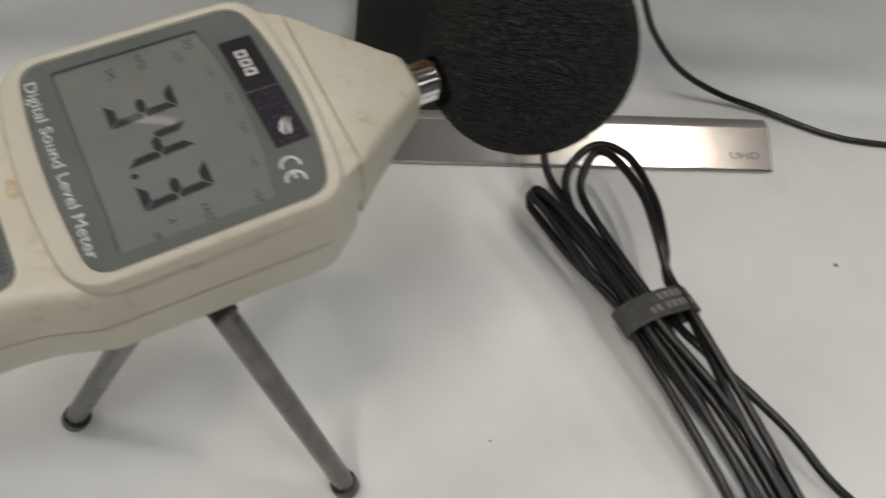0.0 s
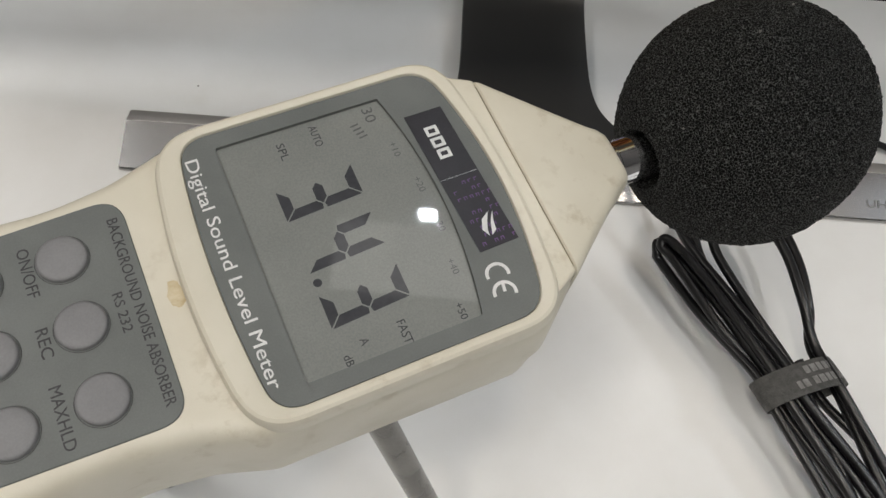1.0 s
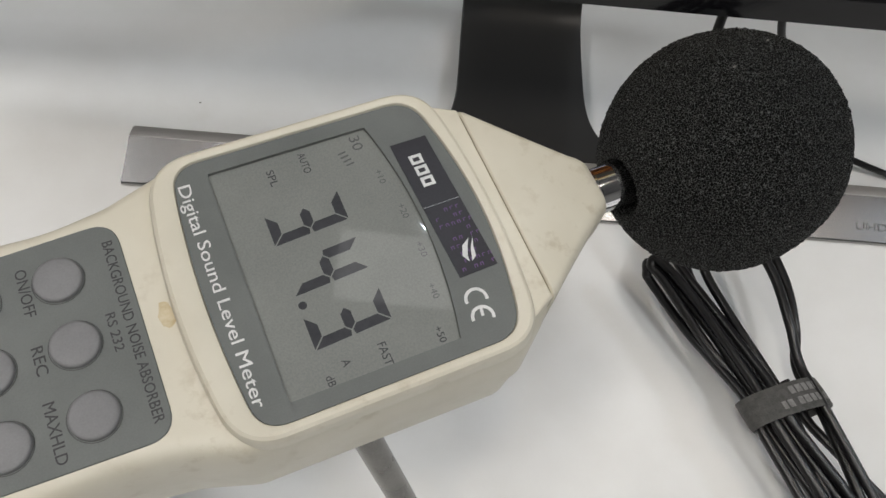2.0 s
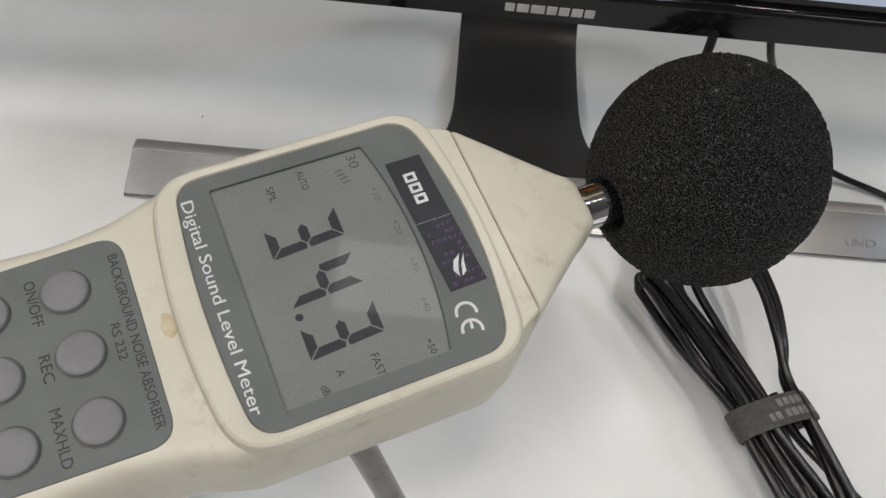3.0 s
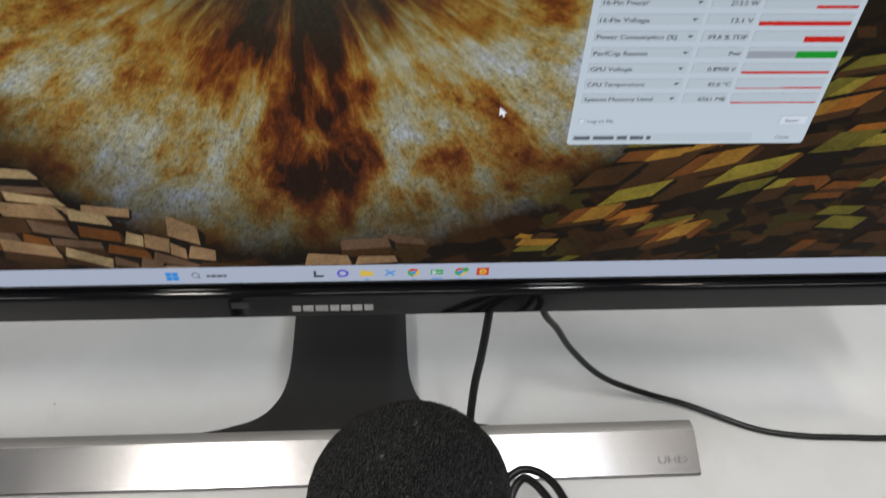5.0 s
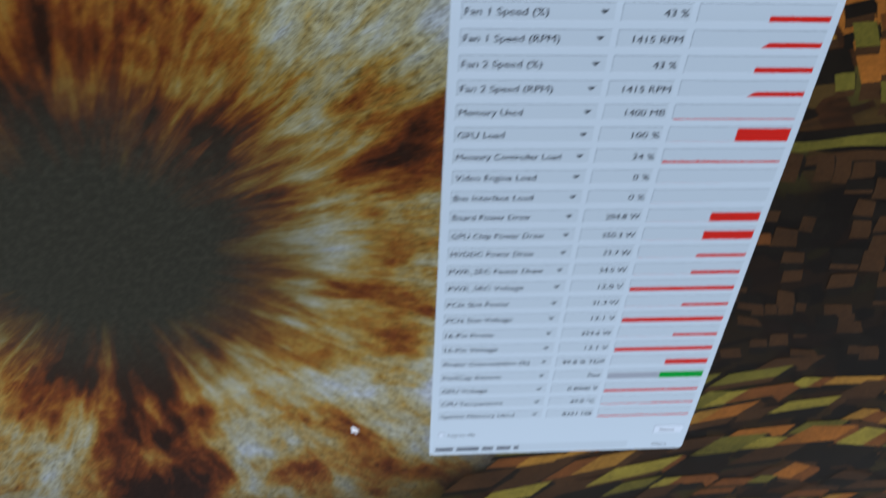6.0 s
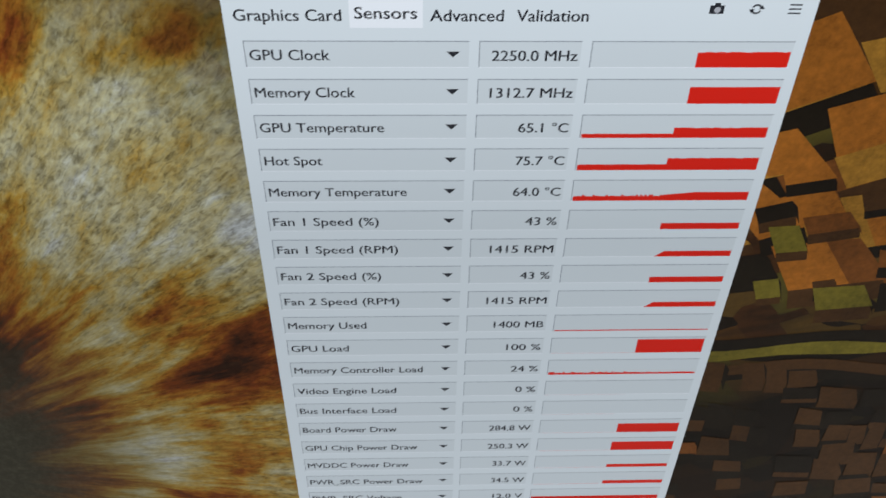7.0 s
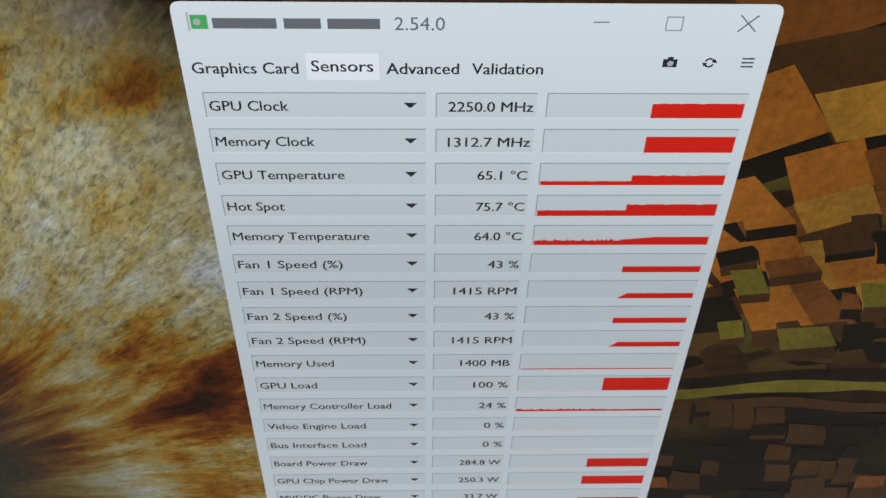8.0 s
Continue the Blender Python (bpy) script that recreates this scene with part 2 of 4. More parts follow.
    tones = [(0.0, (0.020, 0.010, 0.004)), (0.24, (0.055, 0.022, 0.007)), (0.42, (0.16, 0.055, 0.012)),
             (0.58, (0.24, 0.10, 0.020)), (0.76, (0.27, 0.15, 0.030)), (0.90, (0.26, 0.21, 0.035))]
    col = n.mix(which, n.ramp(pick, tones, "CONSTANT"), n.ramp(pick2, tones, "CONSTANT"))
    streak = n.noise(1.0, 3, polar(26, 0.03, 4.0), 0.6)
    col = n.mix(n.math("MULTIPLY", n.ramp(streak, [(0.34, (1, 1, 1)), (0.46, (0, 0, 0))]), 0.6), col, (0.020, 0.012, 0.006))
    high = n.math("ADD", n.math("MULTIPLY", sep.outputs[2], 2.93), n.math("MULTIPLY_ADD", n.noise(11, 2, c.outputs["Object"]), 0.4, -0.2))
    shade = n.ramp(high, [(0.16, (0.5, 0.45, 0.40)), (0.34, (0.14, 0.13, 0.12)), (0.60, (0.14, 0.12, 0.11)), (0.74, (1.0, 1.0, 1.0))])
    col = n.mix(1.0, col, shade, "MULTIPLY")
    col = n.mix(0.72, col, (0.006, 0.004, 0.002))
    grit = n.math("MULTIPLY_ADD", grain, 0.8, 0.6)
    gv = n.put("ShaderNodeCombineColor")
    for i in range(3):
        n.t.links.new(grit, gv.inputs[i])
    col = n.mix(1.0, col, gv.outputs[0], "MULTIPLY")
    out = n.ramp(n.math("MULTIPLY", n.math("ADD", r, n.math("MULTIPLY", fine, 14)), 0.005), [(0.64, (0, 0, 0)), (0.84, (1, 1, 1))])
    n.set("Base Color", (0.004, 0.004, 0.004, 1))
    n.set("Roughness", 0.42)
    n.set("Specular IOR Level", 0.06)
    n.set("Emission Color", n.mix(out, iris, col))
    n.set("Emission Strength", 0.66)
    return n.m


def block_tone(r, g, b):
    """A lit tone of the desktop picture's blocks, with faint grain."""
    n = Nodes("picture_block")
    v = n.coords()
    grain = n.math("ADD", n.math("MULTIPLY", n.noise(45, 3, v), 0.8), n.math("MULTIPLY", n.noise(600, 2, v, 0.8), 0.5))
    n.set("Base Color", (0.004, 0.004, 0.004, 1))
    n.set("Roughness", 0.42)
    n.set("Specular IOR Level", 0.06)
    n.set("Emission Color", n.ramp(grain, [(0.40, (r * 0.5, g * 0.5, b * 0.5)), (0.85, (r * 1.5, g * 1.5, b * 1.5))]))
    n.set("Emission Strength", 1.0)
    return n.m


BLOCKS = [block_tone(*c) for c in ((0.19, 0.066, 0.008), (0.095, 0.032, 0.006), (0.20, 0.098, 0.013), (0.17, 0.130, 0.016), (0.034, 0.015, 0.0045), (0.006, 0.004, 0.002), (0.045, 0.075, 0.014), (0.085, 0.070, 0.009),
                                       (0.19, 0.115, 0.055), (0.085, 0.048, 0.026), (0.25, 0.175, 0.085))]
LAMINATE, FOAM, IVORY, LCD, PICTURE = laminate(), foam(), aged_plastic(), liquid_crystal(), wallpaper()
STEEL = brushed("brushed_steel", (0.47, 0.465, 0.47), 0.14)
STEEL_DARK = brushed("satin_steel", (0.46, 0.45, 0.44), 0.46)
ENGRAVED = surface("engraved_steel", (0.13, 0.13, 0.13), (0.18, 0.18, 0.18), 300, (0.34, 0.42), 0.9)
NECK = brushed("brushed_black_plastic", (0.031, 0.0305, 0.030), 0.34, (900, 900, 8), 0.0)
CHROME = surface("chrome", (0.75, 0.75, 0.77), (0.82, 0.82, 0.84), 60, (0.03, 0.08), 1.0, 900, 0.000004)
GLOSS = surface("gloss_black", (0.004, 0.004, 0.005), (0.007, 0.007, 0.008), 30, (0.04, 0.09), 0, 900, 0.000003)
GLOSS.node_tree.nodes["Principled BSDF"].inputs["Specular IOR Level"].default_value = 0.30
BLACK = surface("matt_black", (0.012, 0.012, 0.013), (0.022, 0.022, 0.023), 60, (0.4, 0.55))
RUBBER = surface("black_rubber", (0.010, 0.010, 0.011), (0.020, 0.020, 0.021), 90, (0.32, 0.48))
CABLE = surface("black_cable_jacket", (0.0028, 0.0028, 0.0032), (0.006, 0.006, 0.0065), 120, (0.24, 0.36), 0, 1600, 0.00004)
PLATE = surface("grey_faceplate", (0.098, 0.106, 0.102), (0.126, 0.135, 0.129), 50, (0.42, 0.55), 0, 2600, 0.00003)
BUTTON = surface("grey_button_rubber", (0.150, 0.150, 0.155), (0.190, 0.190, 0.195), 90, (0.45, 0.6), 0, 2200, 0.00004)
LEG = surface("grey_tube", (0.14, 0.137, 0.131), (0.19, 0.186, 0.177), 70, (0.22, 0.34), 0.92, 1200, 0.00002)
STICKER = surface("sticker_film", (0.006, 0.005, 0.008), (0.013, 0.011, 0.016), 150, (0.3, 0.45), 0, 1500, 0.00002)
WHITE = surface("white_print", (0.54, 0.55, 0.54), (0.66, 0.66, 0.65), 200, (0.4, 0.5))
SILVER = surface("silver_print", (0.36, 0.36, 0.36), (0.45, 0.45, 0.45), 200, (0.35, 0.45))
PURPLE = surface("purple_print", (0.09, 0.03, 0.13), (0.13, 0.045, 0.18), 300, (0.4, 0.5))
INK = surface("dark_print", (0.018, 0.018, 0.020), (0.030, 0.030, 0.032), 300, (0.45, 0.55))
SEGMENT = surface("lcd_segment", (0.008, 0.009, 0.013), (0.020, 0.021, 0.027), 350, (0.4, 0.5), coat=1.0)
FAINT = surface("faint_lcd_mark", (0.052, 0.055, 0.057), (0.085, 0.088, 0.088), 350, (0.4, 0.5), coat=1.0)
STAIN = surface("brown_stain", (0.42, 0.33, 0.18), (0.56, 0.49, 0.34), 260, (0.35, 0.5))
STRAP = surface("grey_woven_strap", (0.042, 0.042, 0.039), (0.084, 0.082, 0.077), 300, (0.6, 0.8), 0, 1300, 0.0003)
STRAP_INK = surface("strap_lettering", (0.14, 0.135, 0.13), (0.24, 0.235, 0.23), 300, (0.5, 0.7))
SEAM = surface("yellowed_seam", (0.10, 0.08, 0.04), (0.20, 0.165, 0.09), 200, (0.5, 0.6))
WALL = surface("wall_paint", (0.50, 0.49, 0.47), (0.56, 0.55, 0.53), 3, (0.6, 0.8), 0, 200, 0.0002)
CEILING = surface("ceiling_paint", (0.36, 0.36, 0.355), (0.42, 0.42, 0.415), 3, (0.7, 0.9), 0, 200, 0.0002)
CARPET = surface("grey_carpet", (0.12, 0.12, 0.125), (0.20, 0.20, 0.205), 20, (0.8, 0.95), 0, 300, 0.002)
CRUMB = surface("grey_crumb", (0.16, 0.15, 0.14), (0.25, 0.24, 0.22), 900, (0.6, 0.8))
DIFFUSER = glow("lamp_diffuser", (1.0, 0.97, 0.92), 3.0)
DIFFUSER_DIM = glow("dim_lamp_diffuser", (1.0, 0.97, 0.92), 0.9)
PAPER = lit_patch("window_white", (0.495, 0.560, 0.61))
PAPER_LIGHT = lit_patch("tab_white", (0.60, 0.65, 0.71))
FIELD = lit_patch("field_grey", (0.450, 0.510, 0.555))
# LINE and TEXT pale low down: contrast lost at a slant, put into the colour
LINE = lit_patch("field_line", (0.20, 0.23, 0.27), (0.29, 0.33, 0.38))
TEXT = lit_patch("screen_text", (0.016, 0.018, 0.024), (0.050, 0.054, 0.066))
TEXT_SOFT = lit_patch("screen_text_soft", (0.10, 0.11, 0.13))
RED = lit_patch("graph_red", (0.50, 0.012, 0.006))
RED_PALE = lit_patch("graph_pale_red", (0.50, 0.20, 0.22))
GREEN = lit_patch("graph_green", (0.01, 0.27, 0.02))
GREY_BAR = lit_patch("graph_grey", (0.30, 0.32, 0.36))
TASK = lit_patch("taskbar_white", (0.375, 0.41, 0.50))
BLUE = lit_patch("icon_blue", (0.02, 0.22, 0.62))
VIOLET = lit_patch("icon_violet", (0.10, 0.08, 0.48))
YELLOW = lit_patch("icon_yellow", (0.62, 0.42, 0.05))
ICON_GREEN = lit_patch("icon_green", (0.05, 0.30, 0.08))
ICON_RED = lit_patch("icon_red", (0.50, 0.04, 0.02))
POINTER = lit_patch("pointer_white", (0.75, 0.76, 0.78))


# ---- building tools ----
def link(name, bm, material, parent=None, label="", smooth=False):
    me = bpy.data.meshes.new(name)
    bmesh.ops.recalc_face_normals(bm, faces=bm.faces)
    bm.to_mesh(me)
    bm.free()
    for m in material if isinstance(material, (list, tuple)) else [material]:
        me.materials.append(m)
    if smooth:
        for p in me.polygons:
            p.use_smooth = True
        me.set_sharp_from_angle(angle=radians(smooth if smooth is not True else 40))
    ob = new(name, me)
    if parent is not None:
        ob.parent = parent
    if label:
        tagged(ob, label)
    return ob


part = link


def thing(name, label, category, at=None, group="", kind=""):
    ob = new(name)
    ob.empty_display_size = 0.02
    if at is not None:
        ob.matrix_basis = at
    return tagged(ob, label, category, group, kind)


def block(bm, x0, x1, y0, y1, z0, z1, bevel=0.0, seg=2, index=0):
    made = bmesh.ops.create_cube(bm, size=1)["verts"]
    for v in made:
        v.co = ((x0 + x1) / 2 + v.co.x * (x1 - x0), (y0 + y1) / 2 + v.co.y * (y1 - y0), (z0 + z1) / 2 + v.co.z * (z1 - z0))
    faces = {f for v in made for f in v.link_faces}
    if index:
        for f in faces:
            f.material_index = index
    if bevel:
        bmesh.ops.bevel(bm, geom=list({e for v in made for e in v.link_edges}), offset=bevel, segments=seg, affect="EDGES", profile=0.5)
    return bm


def rounded(points, steps=8):
    """A closed outline from (x, y, radius) corners."""
    out, k = [], len(points)
    for i in range(k):
        p, a, b = Vector(points[i][:2]), Vector(points[i - 1][:2]), Vector(points[(i + 1) % k][:2])
        r = points[i][2]
        d1, d2 = (a - p).normalized(), (b - p).normalized()
        half = math.acos(max(-1, min(1, d1.dot(d2)))) / 2
        if r <= 0 or half > 1.56:
            out.append(p)
            continue
        cut = min(r / math.tan(half), (a - p).length * 0.49, (b - p).length * 0.49)
        q0, q1 = p + d1 * cut, p + d2 * cut
        for s in range(steps + 1):
            t = s / steps
            out.append(q0 * (1 - t) ** 2 + p * 2 * t * (1 - t) + q1 * t ** 2)
    return out


def even(outline, count, centre):
    """The outline met by rays at even angles, with its corners kept."""
    c = Vector(centre)
    res = []
    for i in range(count):
        a = 2 * math.pi * i / count
        d = Vector((math.cos(a), math.sin(a)))
        best = None
        for j in range(len(outline)):
            p, q = outline[j] - c, outline[(j + 1) % len(outline)] - c
            e = q - p
            den = d.x * e.y - d.y * e.x
            if abs(den) < 1e-12:
                continue
            t = (p.x * e.y - p.y * e.x) / den
            s = (p.x * d.y - p.y * d.x) / den
            if t > 0 and -1e-6 <= s <= 1 + 1e-6 and (best is None or t > best):
                best = t
        res.append(c + d * best)
    return res


def inset(outline, d):
    k, out = len(outline), []
    area = sum(outline[i - 1].x * outline[i].y - outline[i].x * outline[i - 1].y for i in range(k))
    sign = 1 if area > 0 else -1
    for i in range(k):
        t = (outline[(i + 1) % k] - outline[i - 1]).normalized()
        out.append(outline[i] + Vector((-t.y, t.x)) * d * sign)
    return out


def loft(bm, loops, first=True, last=True, close=False):
    rings = [[bm.verts.new(p) for p in loop] for loop in loops]
    k = len(rings[0])
    pairs = list(zip(rings, rings[1:])) + ([(rings[-1], rings[0])] if close else [])
    for a, b in pairs:
        for i in range(k):
            bm.faces.new((a[i], a[(i + 1) % k], b[(i + 1) % k], b[i]))
    if first and not close:
        bm.faces.new(rings[0])
    if last and not close:
        bm.faces.new(rings[-1])
    return bm


def slab(outline, levels):
    """Loops for loft(): the outline drawn in by d at height h, for each (d, h)."""
    return [[Vector((p.x, p.y, h)) for p in (inset(outline, d) if d else outline)] for d, h in levels]


def tube(bm, path, radius, sides=10, caps=True):
    """A round tube along points, with the frame carried from one to the next."""
    side = None
    loops = []
    for i, p in enumerate(path):
        t = (path[min(i + 1, len(path) - 1)] - path[max(i - 1, 0)]).normalized()
        if side is None:
            side = t.orthogonal().normalized()
        side = (side - t * side.dot(t)).normalized()
        up = t.cross(side)
        r = radius(i / (len(path) - 1)) if callable(radius) else radius
        loops.append([p + (side * math.cos(a) + up * math.sin(a)) * r for a in (2 * math.pi * s / sides for s in range(sides))])
    return loft(bm, loops, caps, caps)


def spline(points, steps=10):
    """A smooth path (Catmull-Rom) through points."""
    p = [Vector(q) for q in points]
    p = [p[0] * 2 - p[1]] + p + [p[-1] * 2 - p[-2]]
    out = []
    for i in range(1, len(p) - 2):
        for s in range(steps):
            t = s / steps
            a, b, c, d = p[i - 1], p[i], p[i + 1], p[i + 2]
            out.append(0.5 * ((2 * b) + (c - a) * t + (2 * a - 5 * b + 4 * c - d) * t * t + (3 * b - a - 3 * c + d) * t ** 3))
    out.append(p[-2])
    return out


def lettering(bm, text, place, size=None, width=None, align="LEFT", bold=0.0, index=0, height=None):
    """Letters as flat faces. place maps the letters' plane (x right, y up) into the thing; size is the capitals' height."""
    cu = bpy.data.curves.new("letters", "FONT")
    cu.body, cu.size, cu.offset, cu.resolution_u = text, 1.0, bold, 3
    ob = bpy.data.objects.new("letters", cu)
    scene.collection.objects.link(ob)
    dep = bpy.context.evaluated_depsgraph_get()
    dep.update()
    me = bpy.data.meshes.new_from_object(ob.evaluated_get(dep))
    bpy.data.objects.remove(ob)
    bpy.data.curves.remove(cu)
    co = [v.co.copy() for v in me.vertices]
    x0, x1 = min(c.x for c in co), max(c.x for c in co)
    cap = 0.73
    k = size / cap if size else width / (x1 - x0)
    kx = width / (x1 - x0) if width else k
    if height:
        k = height / cap
    shift = {"LEFT": x0, "CENTER": (x0 + x1) / 2, "RIGHT": x1}[align]
    vs = [bm.verts.new(place @ Vector(((c.x - shift) * kx, c.y * k, 0))) for c in co]
    for p in me.polygons:
        try:
            f = bm.faces.new([vs[i] for i in p.vertices])
            f.material_index = index
        except ValueError:
            pass
    bpy.data.meshes.remove(me)
    return (x1 - x0) * kx


def heavy(bm, text, place, by, lift=0.02, **given):
    """Lettering with thicker strokes: three passes, each a hair to the side and above the last."""
    for i, (dx, dy) in enumerate(((0, 0), (by, 0), (by / 2, by / 2))):
        lettering(bm, text, place @ Matrix.Translation((dx, dy, lift * i)), **given)


def rect(bm, place, x0, y0, x1, y1, index=0):
    f = bm.faces.new([bm.verts.new(place @ Vector((x, y, 0))) for x, y in ((x0, y0), (x1, y0), (x1, y1), (x0, y1))])
    f.material_index = index
    return f


def poly(bm, place, pts, index=0):
    f = bm.faces.new([bm.verts.new(place @ Vector((x, y, 0))) for x, y in pts])
    f.material_index = index
    return f


def disc(cx, cy, r, k=20):
    return [(cx + r * math.cos(2 * math.pi * i / k), cy + r * math.sin(2 * math.pi * i / k)) for i in range(k)]


def ring(bm, place, cx, cy, r0, r1, a0=0.0, a1=360.0, k=24, index=0):
    for i in range(k):
        a, b = radians(a0 + (a1 - a0) * i / k), radians(a0 + (a1 - a0) * (i + 1) / k)
        poly(bm, place, [(cx + r * math.cos(t), cy + r * math.sin(t)) for r, t in ((r0, a), (r1, a), (r1, b), (r0, b))], index)


MM = 0.001
WIDE = {c: w for w, chars in ((0.222, "ijl"), (0.278, " ftI.,/"), (0.333, "()-r"), (0.5, "csvxyzkJ"), (0.556, "abdeghnopquL0123456789_"), (0.667, "ABEKPSVXY"), (0.722, "CDHNRUw"),
                              (0.778, "GOQ"), (0.833, "Mm"), (0.889, "%"), (0.4, "°"), (0.611, "FTZ"), (0.944, "W"), (0.584, "+")) for c in chars}


def run(text, em):
    """How wide a line of interface lettering is."""
    return sum(WIDE[c] for c in text) * em


# ---- the room ----
def room():
    def wall(name, *size):
        tagged(link(name, block(bmesh.new(), *size), WALL), "plain off-white painted office wall", "wall", kind="structure")

    floor_z = -0.74
    tagged(link("floor", block(bmesh.new(), -3, 3, -3, 3, floor_z - 0.1, floor_z), CARPET), "grey carpeted office floor", "floor", kind="structure")
    tagged(link("ceiling", block(bmesh.new(), -3, 3, -3, 3, CEIL, CEIL + 0.1), CEILING), "white painted office ceiling", "ceiling", kind="structure")
    wall("wall_north", -3, 3, 2.0, 2.12, floor_z, CEIL)
    wall("wall_south", -3, 3, -3.12, -3, floor_z, CEIL)
    wall("wall_west", -3.12, -3, -3, 2, floor_z, CEIL)
    wall("wall_east", 3, 3.12, -3, 2, floor_z, CEIL)
    # every lamp gets a fixture, the added fill panels too
    for x, y, wide, deep, watts, colour in LAMPS:
        t = thing("ceiling_light", "slim white ceiling light out of view, switched on", "ceiling light", Matrix.Translation((x, y, CEIL)), "ceiling lights")
        h, k, e = wide / 2, deep / 2, min(0.02, wide * 0.15)
        bm = bmesh.new()
        for a in ((-h - e, -h, -k - e, k + e), (h, h + e, -k - e, k + e), (-h, h, -k - e, -k), (-h, h, k, k + e)):
            block(bm, *a, -0.025, 0)
        part("frame", bm, SILVER, t)
        part("diffuser", block(bmesh.new(), -h, h, -k, k, -0.02, -0.004), DIFFUSER if watts > 1 else DIFFUSER_DIM, t, "glowing white diffuser")


def desk():
    d = thing("desk", "white laminate office desk with a worn top", "desk")
    part("tabletop", block(bmesh.new(), -0.95, 0.95, -0.55, 0.36, -0.025, 0, 0.002), LAMINATE, d)
    for x in (-0.9, 0.9):
        for y in (-0.5, 0.31):
            part("leg", block(bmesh.new(), x - 0.025, x + 0.025, y - 0.025, y + 0.025, -0.74, -0.025, 0.003), LEG, d, "grey steel leg")
    rnd = random.Random(4)
    for x, y, r in ((0.2176, -0.095, 0.0011), (0.035, -0.19, 0.0005), (-0.17, 0.02, 0.0005), (0.16, -0.245, 0.0006), (0.06, -0.235, 0.0005), (-0.155, -0.02, 0.0006)):
        bm = bmesh.new()
        bmesh.ops.create_icosphere(bm, subdivisions=2, radius=r)
        for v in bm.verts:
            v.co *= rnd.uniform(0.75, 1.2)
            v.co.z = max(v.co.z * 0.5 + r * 0.4, 0)
        c = link("crumb", bm, CRUMB)
        c.location = (x, y, 0)
        tagged(c, "tiny grey crumb lying on the white desk", "crumb", "crumbs on the desk")


# ---- the monitor ----
def monitor():
    m = thing("monitor", "black flat monitor with a glossy bezel and brushed steel foot", "monitor")
    half, high, low = 0.3105, 0.341, 0.0225
    # front bezel: side and top strips, and the deep lower strip with its rounded upper lip
    bm = bmesh.new()
    prof = [(0.012, SCREEN - low), (-0.0018, SCREEN - low), (-0.0030, SCREEN - low + 0.0010), (-0.0030, SCREEN - 0.0085),
            (-0.0027, SCREEN - 0.0068), (-0.0019, SCREEN - 0.0056), (-0.0006, SCREEN - 0.0050), (0.0010, SCREEN - 0.0048), (0.0010, SCREEN), (0.012, SCREEN)]
    loft(bm, [[Vector((x, y, z)) for y, z in prof] for x in (-half - 0.012, half + 0.012)])
    part("lower_bezel", bm, GLOSS, m, "glossy black lower bezel", smooth=35)
    for name, box in (("side_bezel", (-half - 0.012, -half, -0.001, 0.012, SCREEN, SCREEN + high)), ("side_bezel", (half, half + 0.012, -0.001, 0.012, SCREEN, SCREEN + high)),
                      ("top_bezel", (-half - 0.012, half + 0.012, -0.001, 0.012, SCREEN + high, SCREEN + high + 0.012))):
        part(name, block(bmesh.new(), *box, 0.0008), GLOSS, m)
    bm = bmesh.new()
    out = rounded([(-half - 0.012, SCREEN - low, 0.004), (half + 0.012, SCREEN - low, 0.004), (half + 0.012, SCREEN + high + 0.012, 0.004), (-half - 0.012, SCREEN + high + 0.012, 0.004)])
    loft(bm, [[Vector((p.x, y, p.y)) for p in inset(out, d)] for d, y in ((0.0005, 0.0122), (0.0005, 0.020), (0.03, 0.036), (0.10, 0.044))])
    part("back_cover", bm, BLACK, m, "matt black back cover", smooth=30)
    # name on the bezel, as plain blocks
    x = -0.0203
    for w in (0.0046, 0.0056, 0.0064, 0.0048, 0.0050, 0.0052, 0.0048):
        part("name_block", block(bmesh.new(), x, x + w - 0.0005, -0.0034, -0.0029, SCREEN - 0.0176, SCREEN - 0.0132, 0.0003, 1), SILVER, m, "silver block of the maker's name")
        x += w + 0.0003
    part("sensor_window", block(bmesh.new(), -0.048, -0.040, -0.0032, -0.0029, SCREEN - 0.0145, SCREEN - 0.0100, 0.0004), BLACK, m)

    # foot: a wedge-shaped bar
    prof = [(-0.0072, 0.0012), (-0.0070, 0.0106), (-0.0074, 0.0111), (-0.0126, 0.0110), (-0.0134, 0.0107), (-0.0362, 0.0030), (-0.0368, 0.0024), (-0.0369, 0.0012)]
    bm = bmesh.new()
    loops = []
    for x, cut in ((-0.1976, 0.0006), (-0.1971, 0.0), (0.1961, 0.0), (0.1966, 0.0006)):
        c = Vector((-0.022, 0.006))
        loops.append([Vector((x + (0.0016 if x < 0 else -0.0016) * max(0.0, (y + 0.016) / 0.009), y + (c.x - y) * cut * 30, z + (c.y - z) * cut * 30)) for y, z in prof])
    loft(bm, loops)
    for f in bm.faces:
        cc = f.calc_center_median()
        if cc.z > 0.0104 or cc.z < 0.0021:
            f.material_index = 1
    base = part("stand_base", bm, [STEEL, STEEL_DARK], m, "brushed steel foot bar", smooth=25)
    for x in (-0.17, 0.0, 0.17):
        part("rubber_pad", block(bmesh.new(), x - 0.012, x + 0.012, -0.033, -0.010, 0, 0.0013), RUBBER, base)
    slope = math.atan2(0.0107 - 0.0030, 0.0362 - 0.0134)
    on_face = Matrix.Translation((0.1815, -0.0308, 0.00512)) @ Matrix.Rotation(slope, 4, "X")
    bm = bmesh.new()
    lettering(bm, "UHD", on_face, width=0.0165, height=0.0042, align="CENTER")
